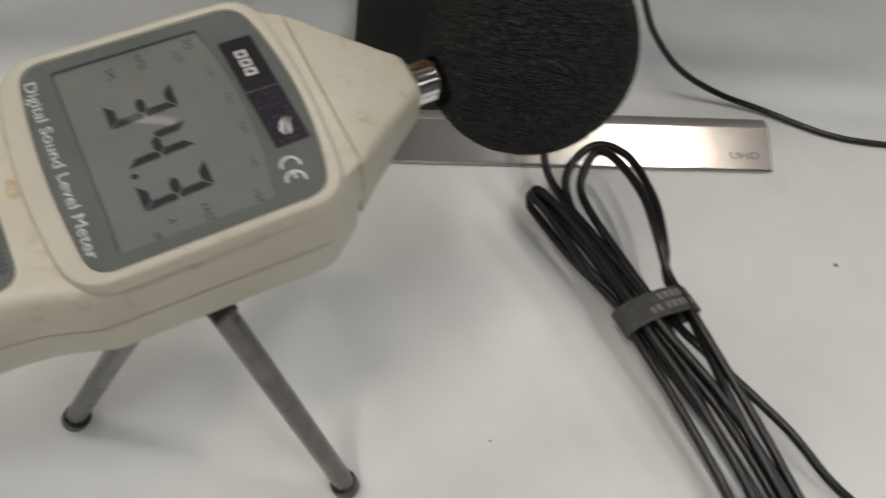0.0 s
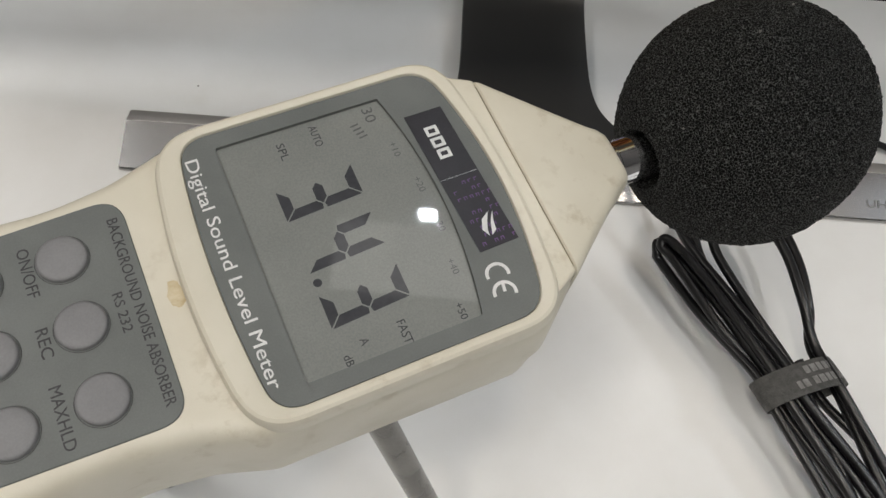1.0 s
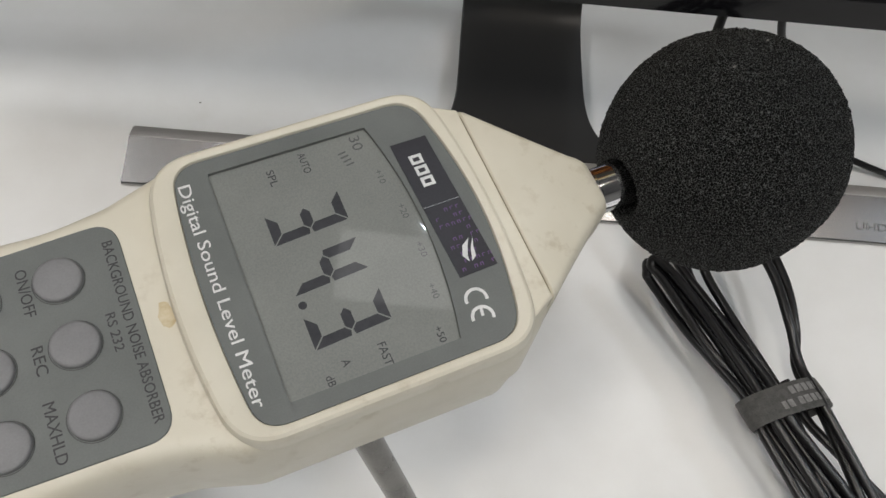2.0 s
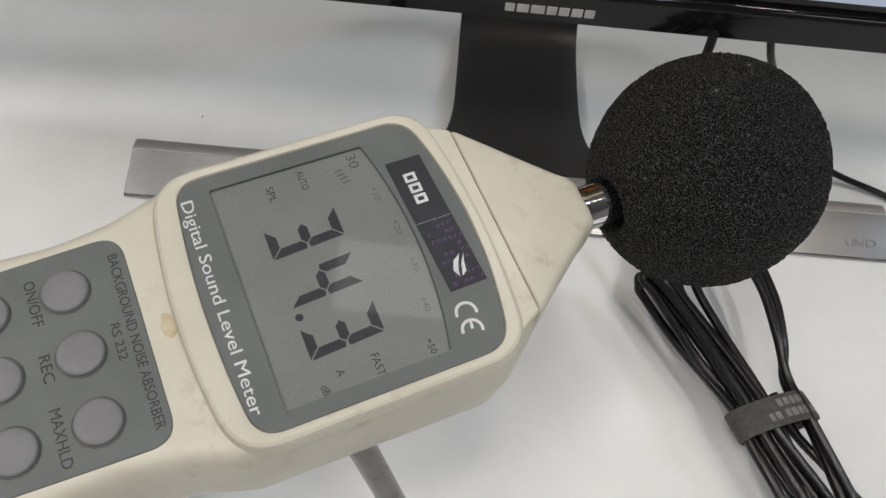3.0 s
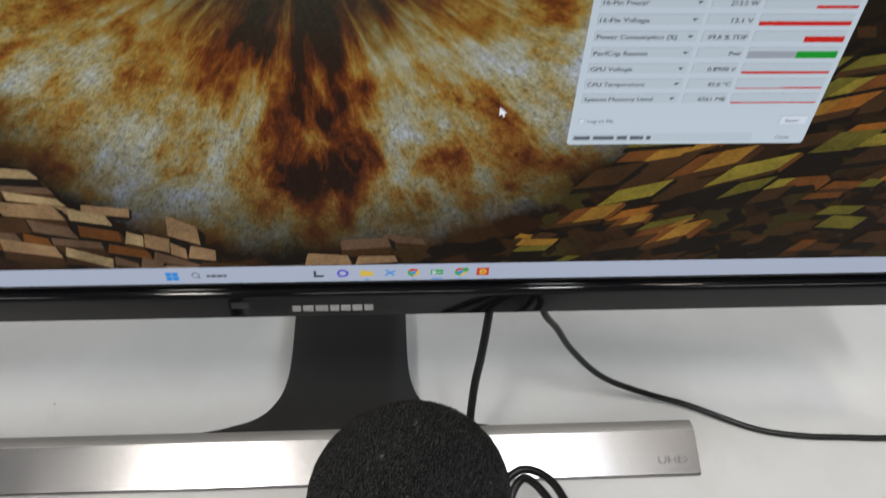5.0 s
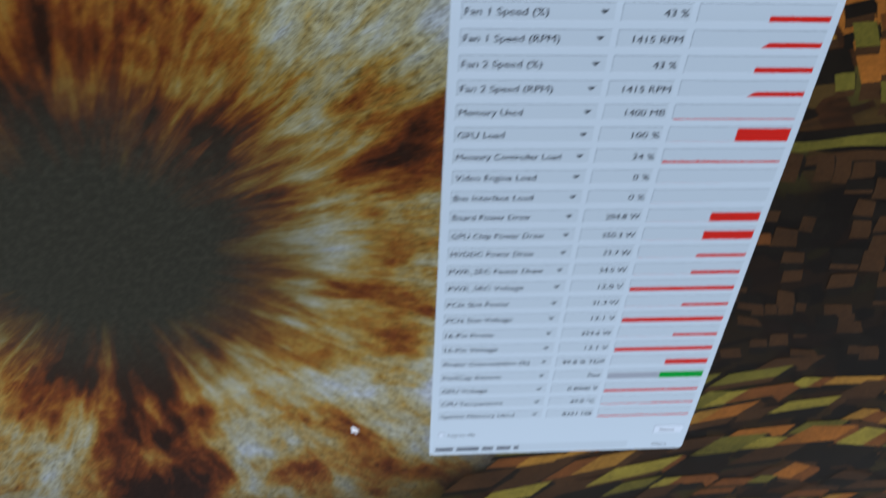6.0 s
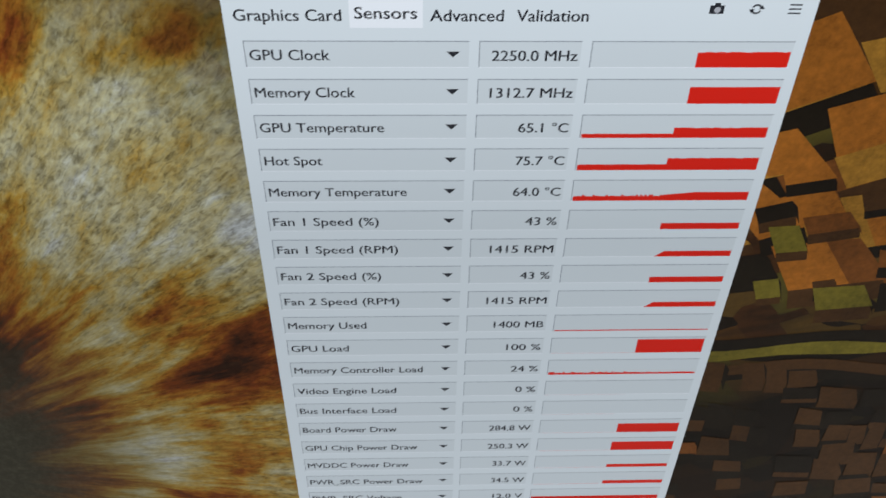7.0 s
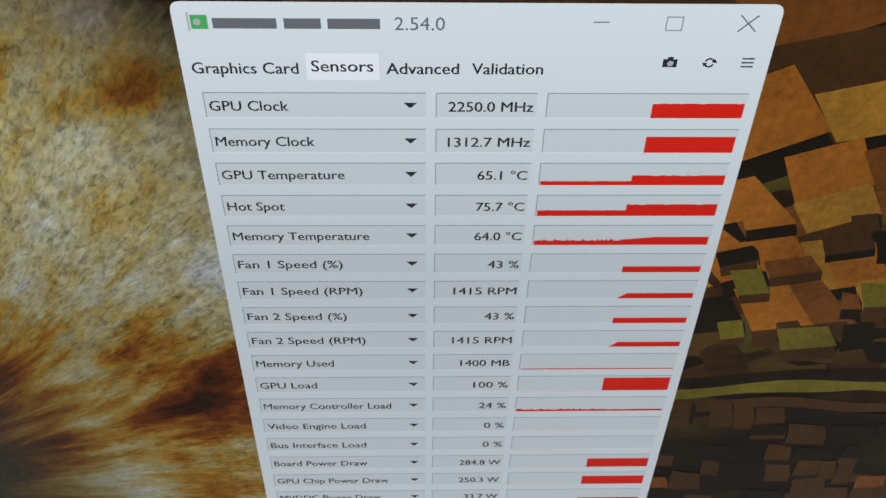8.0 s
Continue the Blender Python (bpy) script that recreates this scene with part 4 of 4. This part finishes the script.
def meter():
    m = thing("sound_level_meter", "worn ivory sound level meter with grey faceplates and foam ball", "sound meter", METER)
    body = scaled(rounded(mirrored([(-168, 26, 10), (-56, 31.4, 30), (-37, 30.2, 50), (-24, 32.0, 25), (-11, 36.3, 12), (51.5, 37.0, 10), (63.2, 27.6, 2)])))
    lv = lambda rows: [(d * MM, h * MM) for d, h in rows]
    part("upper_shell", loft(bmesh.new(), slab(body, lv([(1.5, -19.5), (0.6, -19.2), (0.1, -18.7), (0, -18), (0.5, -9), (1.1, -5.2), (1.9, -3.6), (3.0, -2.5), (4.4, -2.05), (5.8, -2)]))), IVORY, m, smooth=30)
    part("lower_shell", loft(bmesh.new(), slab(body, lv([(5.0, -38.5), (3.2, -38.2), (2.1, -37.0), (1.6, -35.5), (0.6, -20.9), (0.9, -20.4), (1.8, -20.1)]))), IVORY, m, smooth=30)

    def bowed(u0, k0, u1, k1, hv, corner):
        """A face outline with bowed ends at u0 and u1 and round corners."""
        def end(u, k, sign):
            at_v = lambda v: Vector((u + sign * k * (1 - (v / hv) ** 2), v))

            def turn(side):
                p, c, q = Vector((u - sign * corner, side * hv)), Vector((u, side * hv)), at_v(side * (hv - corner))
                return [p * (1 - t) ** 2 + c * 2 * t * (1 - t) + q * t ** 2 for t in (i / 8 for i in range(8))]

            return turn(1) + [at_v((hv - corner) * (1 - i / 8)) for i in range(17)] + turn(-1)[::-1]

        return scaled(end(u0, k0, -1) + end(u1, k1, 1)[::-1])

    centre = (22 * MM, 0)
    count = 264
    frame_out = even(bowed(-12.2, 4.0, 56.0, 3.4, 35.9, 10.0), count, centre)
    plate_out = even(bowed(-7.0, 2.4, 51.4, 4.8, 32.8, 6.0), count, centre)
    lcd_out = even(bowed(0.0, 0.0, 38.6, 3.6, 28.9, 0.3), count, centre)
    loops = slab(frame_out, lv([(-0.2, -4.0), (0, -2.0), (0.15, -0.6), (0.6, 0.35), (1.3, 0.8)])) + slab(plate_out, lv([(-0.7, 0.8), (-0.25, 0.55), (-0.05, 0.0), (0, -1.0)]))
    part("head_frame", loft(bmesh.new(), loops, False, False), IVORY, m, "raised ivory frame round the face", smooth=30)
    # a soft band beyond the frame, and the yellowed joint of the nose
    band = scaled(rounded(mirrored([(40, 34.4, 6), (50, 33.8, 10), (62.7, 27.0, 1)])))
    part("shoulder", loft(bmesh.new(), slab(band, lv([(0, -9), (0.05, -2.2), (0.3, -1.6), (0.7, -1.35)]))), IVORY, m, smooth=30)
    part("nose_joint", loft(bmesh.new(), [[Vector((u * MM, p.x, p.y)) for p in scaled(rounded([(-27.2 + d, -29 + d, 4), (27.2 - d, -29 + d, 4), (27.2 - d, -1.6 - d, 3), (-27.2 + d, -1.6 - d, 3)]))]
                                          for u, d in ((61.5, 0.2), (63.6, 0.2))]), SEAM, m, "yellowed joint line")
    nose = []
    for u, w, top, bot, r in ((62.7, 27.0, -1.5, -29.2, 3.5), (63.1, 27.3, -1.1, -29.5, 3.5), (64, 26.8, -1.1, -29.4, 3.5), (72, 20.6, -3.4, -28, 3.6), (80, 14.6, -5.8, -26.6, 3.8), (86.5, 9.9, -7.8, -25.6, 4.0),
                              (88.8, 8.7, -8.6, -25, 4.0), (90.4, 7.6, -9.6, -24.2, 4.0), (91.2, 6.2, -11.0, -22.8, 3.6)):
        nose.append([Vector((u * MM, p.x, p.y)) for p in scaled(rounded([(-w, bot, r), (w, bot, r), (w, top, r), (-w, top, r)], 6))])
    part("nose_cone", loft(bmesh.new(), nose), IVORY, m, "tapered ivory nose", smooth=28)
    # chrome microphone tube
    bm = bmesh.new()
    axis = lambda u: Vector((u * MM, 0.3 * MM, -17 * MM))
    stops = ((89, 6.6), (91.6, 6.6), (92.0, 6.1), (112, 6.1))
    loft(bm, [[axis(u) + Vector((0, math.cos(a), math.sin(a))) * r * MM for a in (2 * math.pi * i / 32 for i in range(32))] for u, r in stops])
    part("microphone_tube", bm, CHROME, m, "polished chrome tube", smooth=30)
    # foam ball, with a hollow for the tube
    bm = bmesh.new()
    bmesh.ops.create_icosphere(bm, subdivisions=7, radius=33.4 * MM)
    noise.seed_set(3)
    for v in bm.verts:
        d = v.co.normalized()
        lump = noise.noise(v.co * 60) * 0.0004
        pore = noise.noise(v.co * 1000) * 0.00042 + noise.noise(v.co * 2100) * 0.00030
        v.co = v.co + d * (lump + pore)
        if v.co.x < 0:
            rho = math.hypot(v.co.y, v.co.z)
            t = max(0.0, min(1.0, (0.0086 - rho) / 0.0030))
            v.co.x += 0.008 * t * t * (3 - 2 * t)
        v.co.y *= 0.965
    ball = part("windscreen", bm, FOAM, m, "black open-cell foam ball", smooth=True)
    ball.matrix_basis = Matrix.Translation((131.9 * MM, -0.8 * MM, -17 * MM))

    # pale lint caught in the foam
    rnd = random.Random(17)
    for i in range(12):
        a, b = rnd.uniform(0, 6.28), rnd.uniform(0.1, 1.25)
        out = Vector((math.sin(b) * math.cos(a), 0.965 * math.sin(b) * math.sin(a), math.cos(b)))
        bm = bmesh.new()
        bmesh.ops.create_icosphere(bm, subdivisions=1, radius=rnd.uniform(0.18, 0.34) * MM)
        for v in bm.verts:
            v.co = Vector((v.co.x * rnd.uniform(0.6, 2.0), v.co.y * rnd.uniform(0.6, 1.4), v.co.z)) + out * 33.5 * MM
        part("lint", bm, CRUMB, ball, "pale fleck of lint" if i == 0 else "")

    # letters run across the meter: their right is -v, their top +u
    def at(u, v, n, turn=0.0):
        base = Matrix(((0, 1, 0, u * MM), (-1, 0, 0, v * MM), (0, 0, 1, n * MM), (0, 0, 0, 1)))
        return base @ Matrix.Rotation(radians(turn), 4, "Z") @ Matrix.Diagonal((MM, MM, MM, 1))

    plate = part("faceplate", loft(bmesh.new(), slab(plate_out, lv([(0.05, -1.6), (0.05, -0.05), (0.1, 0)])) + slab(lcd_out, lv([(0, 0), (0, -1.2)])), False, False), PLATE, m, "grey faceplate round the display")
    display = part("lcd", loft(bmesh.new(), slab(lcd_out, lv([(-0.6, -2.0), (-0.6, -1.0)]))), LCD, m, "grey liquid crystal display with dark digits")
    # the name on the faceplate
    bm = bmesh.new()
    heavy(bm, "Digital Sound Level Meter", at(-7.0, 27.7, 0.06), 0.06, width=55.2, height=2.95)
    part("name_print", bm, WHITE, plate, "white printed words")
    bm = bmesh.new()
    P = at(45.6, -21.2, 0.06, -6)
    ring(bm, P, 0.6, 0, 2.0, 2.75, 75, 285, 20)
    P = at(45.3, -25.6, 0.06, -10)
    ring(bm, P, 0.6, 0, 2.0, 2.75, 75, 285, 20)
    rect(bm, P, -2.0, -0.35, 0.4, 0.35)
    part("conformity_mark", bm, WHITE, plate, "white CE mark")
    # digits
    w, h, T, e = 8.0, 17.8, 2.35, 0.22
    m2 = h / 2
    side = [(w, h - e), (w, m2 + e + 0.3), (w - T / 2, m2 + e), (w - T, m2 + T / 2 + e), (w - T, h - T - e)]
    seg = {"a": [(e, h), (w - e, h), (w - T - e, h - T), (T + e, h - T)], "d": [(e, 0), (w - e, 0), (w - T - e, T), (T + e, T)],
           "b": side, "c": [(x, h - y) for x, y in side], "f": [(w - x, y) for x, y in side], "e": [(w - x, h - y) for x, y in side],
           "g": [(T / 2 + e, m2), (T + e, m2 + T / 2), (w - T - e, m2 + T / 2), (w - T / 2 - e, m2), (w - T - e, m2 - T / 2), (T + e, m2 - T / 2)]}
    lit = {"3": "abgcd", "4": "fgbc"}
    lean = -0.06
    for char, v0 in (("3", 14.3), ("4", 1.3), ("3", -12.0)):
        P = at(8.8, v0, -0.96)
        for s in lit[char]:
            bm = bmesh.new()
            poly(bm, P, [(x + lean * y, y) for x, y in seg[s]])
            part("digit_segment", bm, SEGMENT, display)
    bm = bmesh.new()
    poly(bm, at(8.9, -9.2, -0.96), disc(0, 0.8, 0.95, 16))
    part("decimal_point", bm, SEGMENT, display)
    for text, u, v, w, h, mat in (("SPL", 12.9, 25.6, 4.4, 1.9, SEGMENT), ("AUTO", 21.2, 27.6, 5.6, 1.9, SEGMENT), ("30", 34.2, 27.9, 4.0, 2.7, FAINT), ("+10", 36.8, 17.2, 3.9, 1.6, FAINT),
                                  ("+20", 38.4, 6.8, 3.9, 1.6, FAINT), ("+30", 38.5, -3.8, 3.9, 1.6, FAINT), ("+40", 37.0, -14.4, 3.7, 1.6, FAINT), ("+50", 34.3, -24.3, 3.8, 1.7, SEGMENT),
                                  ("FAST", 21.4, -23.3, 5.3, 2.0, SEGMENT), ("A", 13.0, -24.0, 1.6, 1.9, SEGMENT), ("dB", 8.7, -26.2, 2.4, 1.8, SEGMENT)):
        bm = bmesh.new()
        lettering(bm, text, at(u, v, -0.96), width=w, height=h)
        part("lcd_caption", bm, mat, display)
    bm = bmesh.new()
    for i in range(4):
        P = at(30.2 + 0.3 * i, 24.4 - 1.15 * i, -0.96)
        poly(bm, P, [(0, 0), (0.4, 0), (0.1, 2.0), (-0.3, 2.0)])
    part("level_bars", bm, FAINT, display)

    # sticker over the plate's right end
    bm = bmesh.new()
    quad = [Vector((u * MM, v * MM)) for u, v in ((42.4, 21.7), (51.6, 21.7), (53.6, -15.7), (44.2, -15.9))]
    loft(bm, slab(quad, lv([(0, 0.02), (0, 0.16)])))
    sticker = part("sticker", bm, STICKER, m, "black and purple sticker")
    bm = bmesh.new()
    # maker's mark as plain shapes
    for i, (v, wdt) in enumerate(((17.4, 2.6), (14.2, 2.6), (11.0, 2.6))):
        P = at(45.4 + 0.16 * i, v, 0.2)
        rect(bm, P, 0, 0, wdt, 0.75)
        rect(bm, P, 0, 2.35, wdt, 3.1)
        rect(bm, P, 0, 0.75, 0.75, 2.35)
        rect(bm, P, wdt - 0.75, 0.75, wdt, 2.35)
    P = at(48.9, -10.2, 0.2, -14)
    poly(bm, P, [(-3.0, 0.4), (-1.2, -1.3), (1.4, -1.7), (3.0, -0.3), (1.5, -0.5), (-0.6, -0.2)])
    poly(bm, P, [(-3.2, 1.4), (-0.4, 0.5), (2.9, 0.3), (1.6, 1.4), (-0.6, 1.2)])
    part("mark", bm, WHITE, sticker, "white printed shapes")
    bm = bmesh.new()
    for i in range(26):
        u = 43.6 + 0.34 * i
        poly(bm, at(u, 3.2, 0.2), disc(0, 0, 0.1, 6))
    part("dotted_line", bm, WHITE, sticker)
    bm = bmesh.new()
    rnd = random.Random(2)
    for r in range(9):
        for c in range(6):
            if rnd.random() < 0.62 - 0.03 * c * (r < 3):
                P = at(44.8 + 1.45 * c + 0.09 * r, 1.6 - 1.95 * r, 0.19, rnd.choice((0, 0, 4)))
                rect(bm, P, 0, 0, 0.85, 0.2)
                rect(bm, P, 0, 0.2, 0.2, 0.8)
                if rnd.random() < 0.6:
                    rect(bm, P, 0.2, 0.6, 0.85, 0.8)
    part("pattern", bm, PURPLE, sticker, "small purple strokes")

    # keypad
    key = scaled(rounded([(-158, -23, 6), (-22.4, -26.3, 6), (-22.4, 25.6, 6), (-158, 22.5, 6)]))
    keypad = part("keypad_plate", loft(bmesh.new(), slab(key, lv([(-0.1, -2.6), (0, -1.75), (0.2, -1.6)]))), PLATE, m, "grey keypad plate", smooth=30)
    for u in (-36.5, -53.6):
        for v in (15.1, -0.5, -16.6):
            bm = bmesh.new()
            prof = [(5.5, -1.75), (5.5, -1.57), (5.36, -1.55), (5.25, -1.9)]
            loft(bm, [[Vector((u * MM + math.cos(a) * r * MM, v * MM + math.sin(a) * r * MM, h * MM)) for a in (2 * math.pi * i / 40 for i in range(40))] for r, h in prof], False, True)
            part("button_well", bm, INK, keypad)
            bm = bmesh.new()
            prof = [(5.1, -1.9), (5.1, -0.75), (4.9, -0.45), (4.4, -0.25), (3.0, -0.12), (1.2, -0.06)]
            loft(bm, [[Vector((u * MM + math.cos(a) * r * MM, v * MM + math.sin(a) * r * MM, h * MM)) for a in (2 * math.pi * i / 40 for i in range(40))] for r, h in prof])
            part("button", bm, BUTTON, keypad, "round grey rubber button", smooth=50)
    for text, u, v, w, h in (("BACKGROUND NOISE ABSORBER", -26.1, 20.8, 43.4, 2.35), ("RS 232", -29.4, 4.0, 8.9, 2.1), ("ON/OFF", -44.6, 20.4, 11.4, 2.5), ("REC", -45.0, 1.9, 6.4, 2.5), ("MAXHLD", -45.4, -10.6, 13.2, 2.5)):
        bm = bmesh.new()
        heavy(bm, text, at(u, v, -1.54), 0.06, width=w, height=h)
        part("key_caption", bm, INK, keypad)
    # a glue stain beside the frame
    rnd = random.Random(8)
    bm = bmesh.new()
    pts = [(-17.7 + (1.9 + rnd.uniform(-0.5, 0.5)) * math.cos(a), -0.2 + (3.1 + rnd.uniform(-0.7, 0.7)) * math.sin(a)) for a in (2 * math.pi * i / 18 for i in range(18))]
    poly(bm, Matrix(((MM, 0, 0, 0), (0, MM, 0, 0), (0, 0, 1, -1.97 * MM), (0, 0, 0, 1))), pts)
    part("stain", bm, STAIN, m, "brown glue stain")


def tripod():
    t = thing("tripod", "small grey tubular tripod with black rubber feet", "tripod")
    top = METER @ Vector((0.0116, -0.0110, -0.0385))
    head = METER @ Vector((0.0116, -0.0140, -0.0620))
    bm = bmesh.new()
    loft(bm, [[top + N * (h * MM) + (U * math.cos(a) + N.cross(U) * math.sin(a)) * (r * MM) for a in (2 * math.pi * i / 24 for i in range(24))] for r, h in ((7, 0), (8, -1), (8, -5), (6, -6), (6, -10), (7.5, -12), (7.5, -24), (6, -27))])
    part("hub", bm, BLACK, t, "black tripod hub", smooth=30)
    feet = (Vector((-0.0255, -0.2125, 0)), Vector((-0.1468, -0.1828, 0)), Vector((-0.070, -0.075, 0)))
    for f in feet:
        out = (f - head)
        out.z = 0
        start = head + out.normalized() * 0.010 + Vector((0, 0, 0.0))
        end = f + Vector((0, 0, 0.0035)) - out.normalized() * 0.001
        d = (end - start).normalized()
        leg = part("leg", tube(bmesh.new(), [start, start.lerp(end, 0.3), start.lerp(end, 0.6), end - d * 0.003], 0.0043, 20), LEG, t, "grey metal tube leg", smooth=40)
        bm = bmesh.new()
        tube(bm, [end - d * 0.0085, end - d * 0.0080, end - d * 0.002, end], lambda s: (0.0050, 0.0056, 0.0056, 0.0046)[round(s * 3)], 20)
        low = min(v.co.z for v in bm.verts)
        bmesh.ops.translate(bm, verts=bm.verts, vec=(0, 0, -low))
        part("rubber_foot", bm, RUBBER, leg, "black rubber foot", smooth=40)
        part("hinge", tube(bmesh.new(), [start + d.orthogonal() * 0.003, start - d.orthogonal() * 0.003], 0.0046, 14), BLACK, t)


# ---- cables ----
def cable_bundle():
    b = thing("cable_bundle", "coiled black cable tied with a grey woven strap", "cable")
    r = 0.0022
    mid = Vector((0.1085, -0.137, 0.021))
    axis = Vector((0.36, -0.93, 0.0)).normalized()
    across = Vector((axis.y, -axis.x, 0)) * -1
    slots = [(-0.0120, 0.001), (-0.0068, 0.0055), (-0.0066, -0.003), (-0.0012, 0.0075), (-0.0010, 0.0018), (0.0150, 0.0082), (0.0046, 0.0005), (0.0158, 0.0035), (0.0110, -0.002)]

    def knot(i, s):
        a, h = slots[i]
        return mid + across * a + Vector((0, 0, h)) + axis * s

    def strand(points, label=""):
        part("strand", tube(bmesh.new(), spline(points, 9), r, 10), CABLE, b, label, smooth=60)

    m = lambda *p: Vector(p) * MM
    # the lead that drops from behind the monitor into the bundle, and its free end
    strand([m(78, 30, 160), m(76.5, 19, 122), m(74.8, 9, 100), m(71.2, -4, 80), m(67.5, -14, 61), m(65, -30, 42), m(66, -50, 25), m(72, -68, 21), m(88, -98, 24), knot(3, -0.008), knot(3, 0.008),
            m(136.2, -180, 22), m(158, -222, 16), m(171, -258, 9), m(175, -285, 4), m(166, -300, 3), m(156, -282, 5), m(147, -240, 12), m(134.4, -200, 18), knot(2, 0.010), knot(2, -0.008), m(82, -112, 22), m(64, -82, 25),
            m(58.5, -74, 25), m(62, -73, 28), m(78, -95, 28), knot(1, -0.008), knot(1, 0.008), m(123.2, -180, 23), m(142, -222, 17), m(152, -262, 8), m(160, -290, 3), m(173, -296, 3)], "black lead running up behind the monitor")
    # two eyes of the coil that stand up beside the foot
    for i, j, g, h in ((7, 4, 0.0, 0.0), (5, 6, 6.5, 3.5)):
        strand([m(156 + g, -224, 17), m(139.8 + g, -184, 22), knot(i, 0.010), knot(i, -0.012), m(118 - g * 0.6, -104, 31 + h), m(116 - g, -80, 33 + h), m(107 - g, -53 - g, 32 + h), m(92, -44 - g, 29 + h), m(78.5 + g, -55 - g * 0.6, 24 + h), m(77 + g, -72, 20 + h),
                m(87 + g, -97, 20 + h), knot(j, -0.010), knot(j, 0.010), m(133.5 - g, -182, 19), m(153 - g, -224, 14), m(164 - g, -262, 5), m(178, -286, 3)])
    # the U-turn at the near end and the free lead
    turn = [m(60, -80, 19), m(76, -104, 17), knot(0, -0.009), knot(0, 0.009), m(116.5, -182, 19), m(134, -222, 13), m(146, -262, 5), m(154, -285, 3)]
    strand(turn[::-1] + [m(57.5, -75.5, 21), m(60, -72, 23), m(80, -99, 23), knot(2, -0.006) + Vector((0, 0, 0.004))])
    strand([knot(8, -0.010), knot(8, 0.008), m(134, -157, 20), m(164, -188, 14), m(179.5, -208.5, 9), m(194, -222, 5), m(222, -250, 2.7), m(270, -300, 2.6), m(330, -380, 2.6)], "single black lead leaving the bundle")
    # strap
    wide, tall, half = 0.0188, 0.0104, 0.0066
    centre = mid + Vector((0.0026, 0.0003, 0))
    run_on = Vector((0.454, -0.891, 0.0))
    over = Vector((0.891, 0.454, 0.0))
    loops = []
    for s, k in ((-half, 1.0), (-half + 0.0006, 1.012), (0.0, 1.02), (half - 0.0006, 1.012), (half, 1.0)):
        loops.append([centre + run_on * (s + 0.0022 * math.cos(a)) + over * (wide * k * math.cos(a)) + Vector((0, 0, 0.0022 + tall * k * math.sin(a))) for a in (2 * math.pi * i / 48 for i in range(48))])
    for s, k in ((half, 0.93), (-half, 0.93)):
        loops.append([centre + run_on * (s + 0.0022 * math.cos(a)) + over * (wide * k * math.cos(a)) + Vector((0, 0, 0.0022 + tall * k * math.sin(a))) for a in (2 * math.pi * i / 48 for i in range(48))])
    strap = part("strap", loft(bmesh.new(), loops, close=True), STRAP, b, "grey woven hook-and-loop strap", smooth=50)
    # its lettering as plain bars
    bm = bmesh.new()
    spot = lambda a, s: centre + run_on * (s + 0.0022 * math.cos(a)) + over * (wide * 1.028 * math.cos(a)) + Vector((0, 0, 0.0022 + tall * 1.035 * math.sin(a)))
    for s0, s1, runs in ((-0.0046, -0.0012, ((0.80, 0.92), (0.96, 1.10), (1.14, 1.26), (1.30, 1.44), (1.48, 1.60))),
                         (0.0006, 0.0040, ((0.60, 0.72), (0.76, 0.88), (0.92, 1.04), (1.08, 1.20), (1.24, 1.38), (1.42, 1.54), (1.66, 1.78), (1.82, 1.92)))):
        for a0, a1 in runs:
            bm.faces.new([bm.verts.new(spot(a, s)) for a, s in ((a0, s0), (a1, s0), (a1, s1), (a0, s1))])
    part("lettering", bm, STRAP_INK, strap, "pale worn lettering")


def power_cable():
    c = thing("power_cable", "thin black cable curving down from the monitor onto the desk", "cable")
    m = lambda *p: Vector(p) * MM
    pts = [m(96, 38, 170), m(97.5, 20, 125), m(101, 8, 100), m(111.5, 10, 79), m(124, 12.5, 54), m(144, 11, 30), m(171, 11, 12), m(200, 6, 4), m(234, -8.5, 1.8), m(262, -14.5, 1.8), m(300, -17, 1.8), m(370, -23, 1.8), m(520, -70, 1.8)]
    part("lead", tube(bmesh.new(), spline(pts, 9), 0.0018, 12), CABLE, c, smooth=60)


room()
desk()
monitor()
meter()
tripod()
cable_bundle()
power_cable()
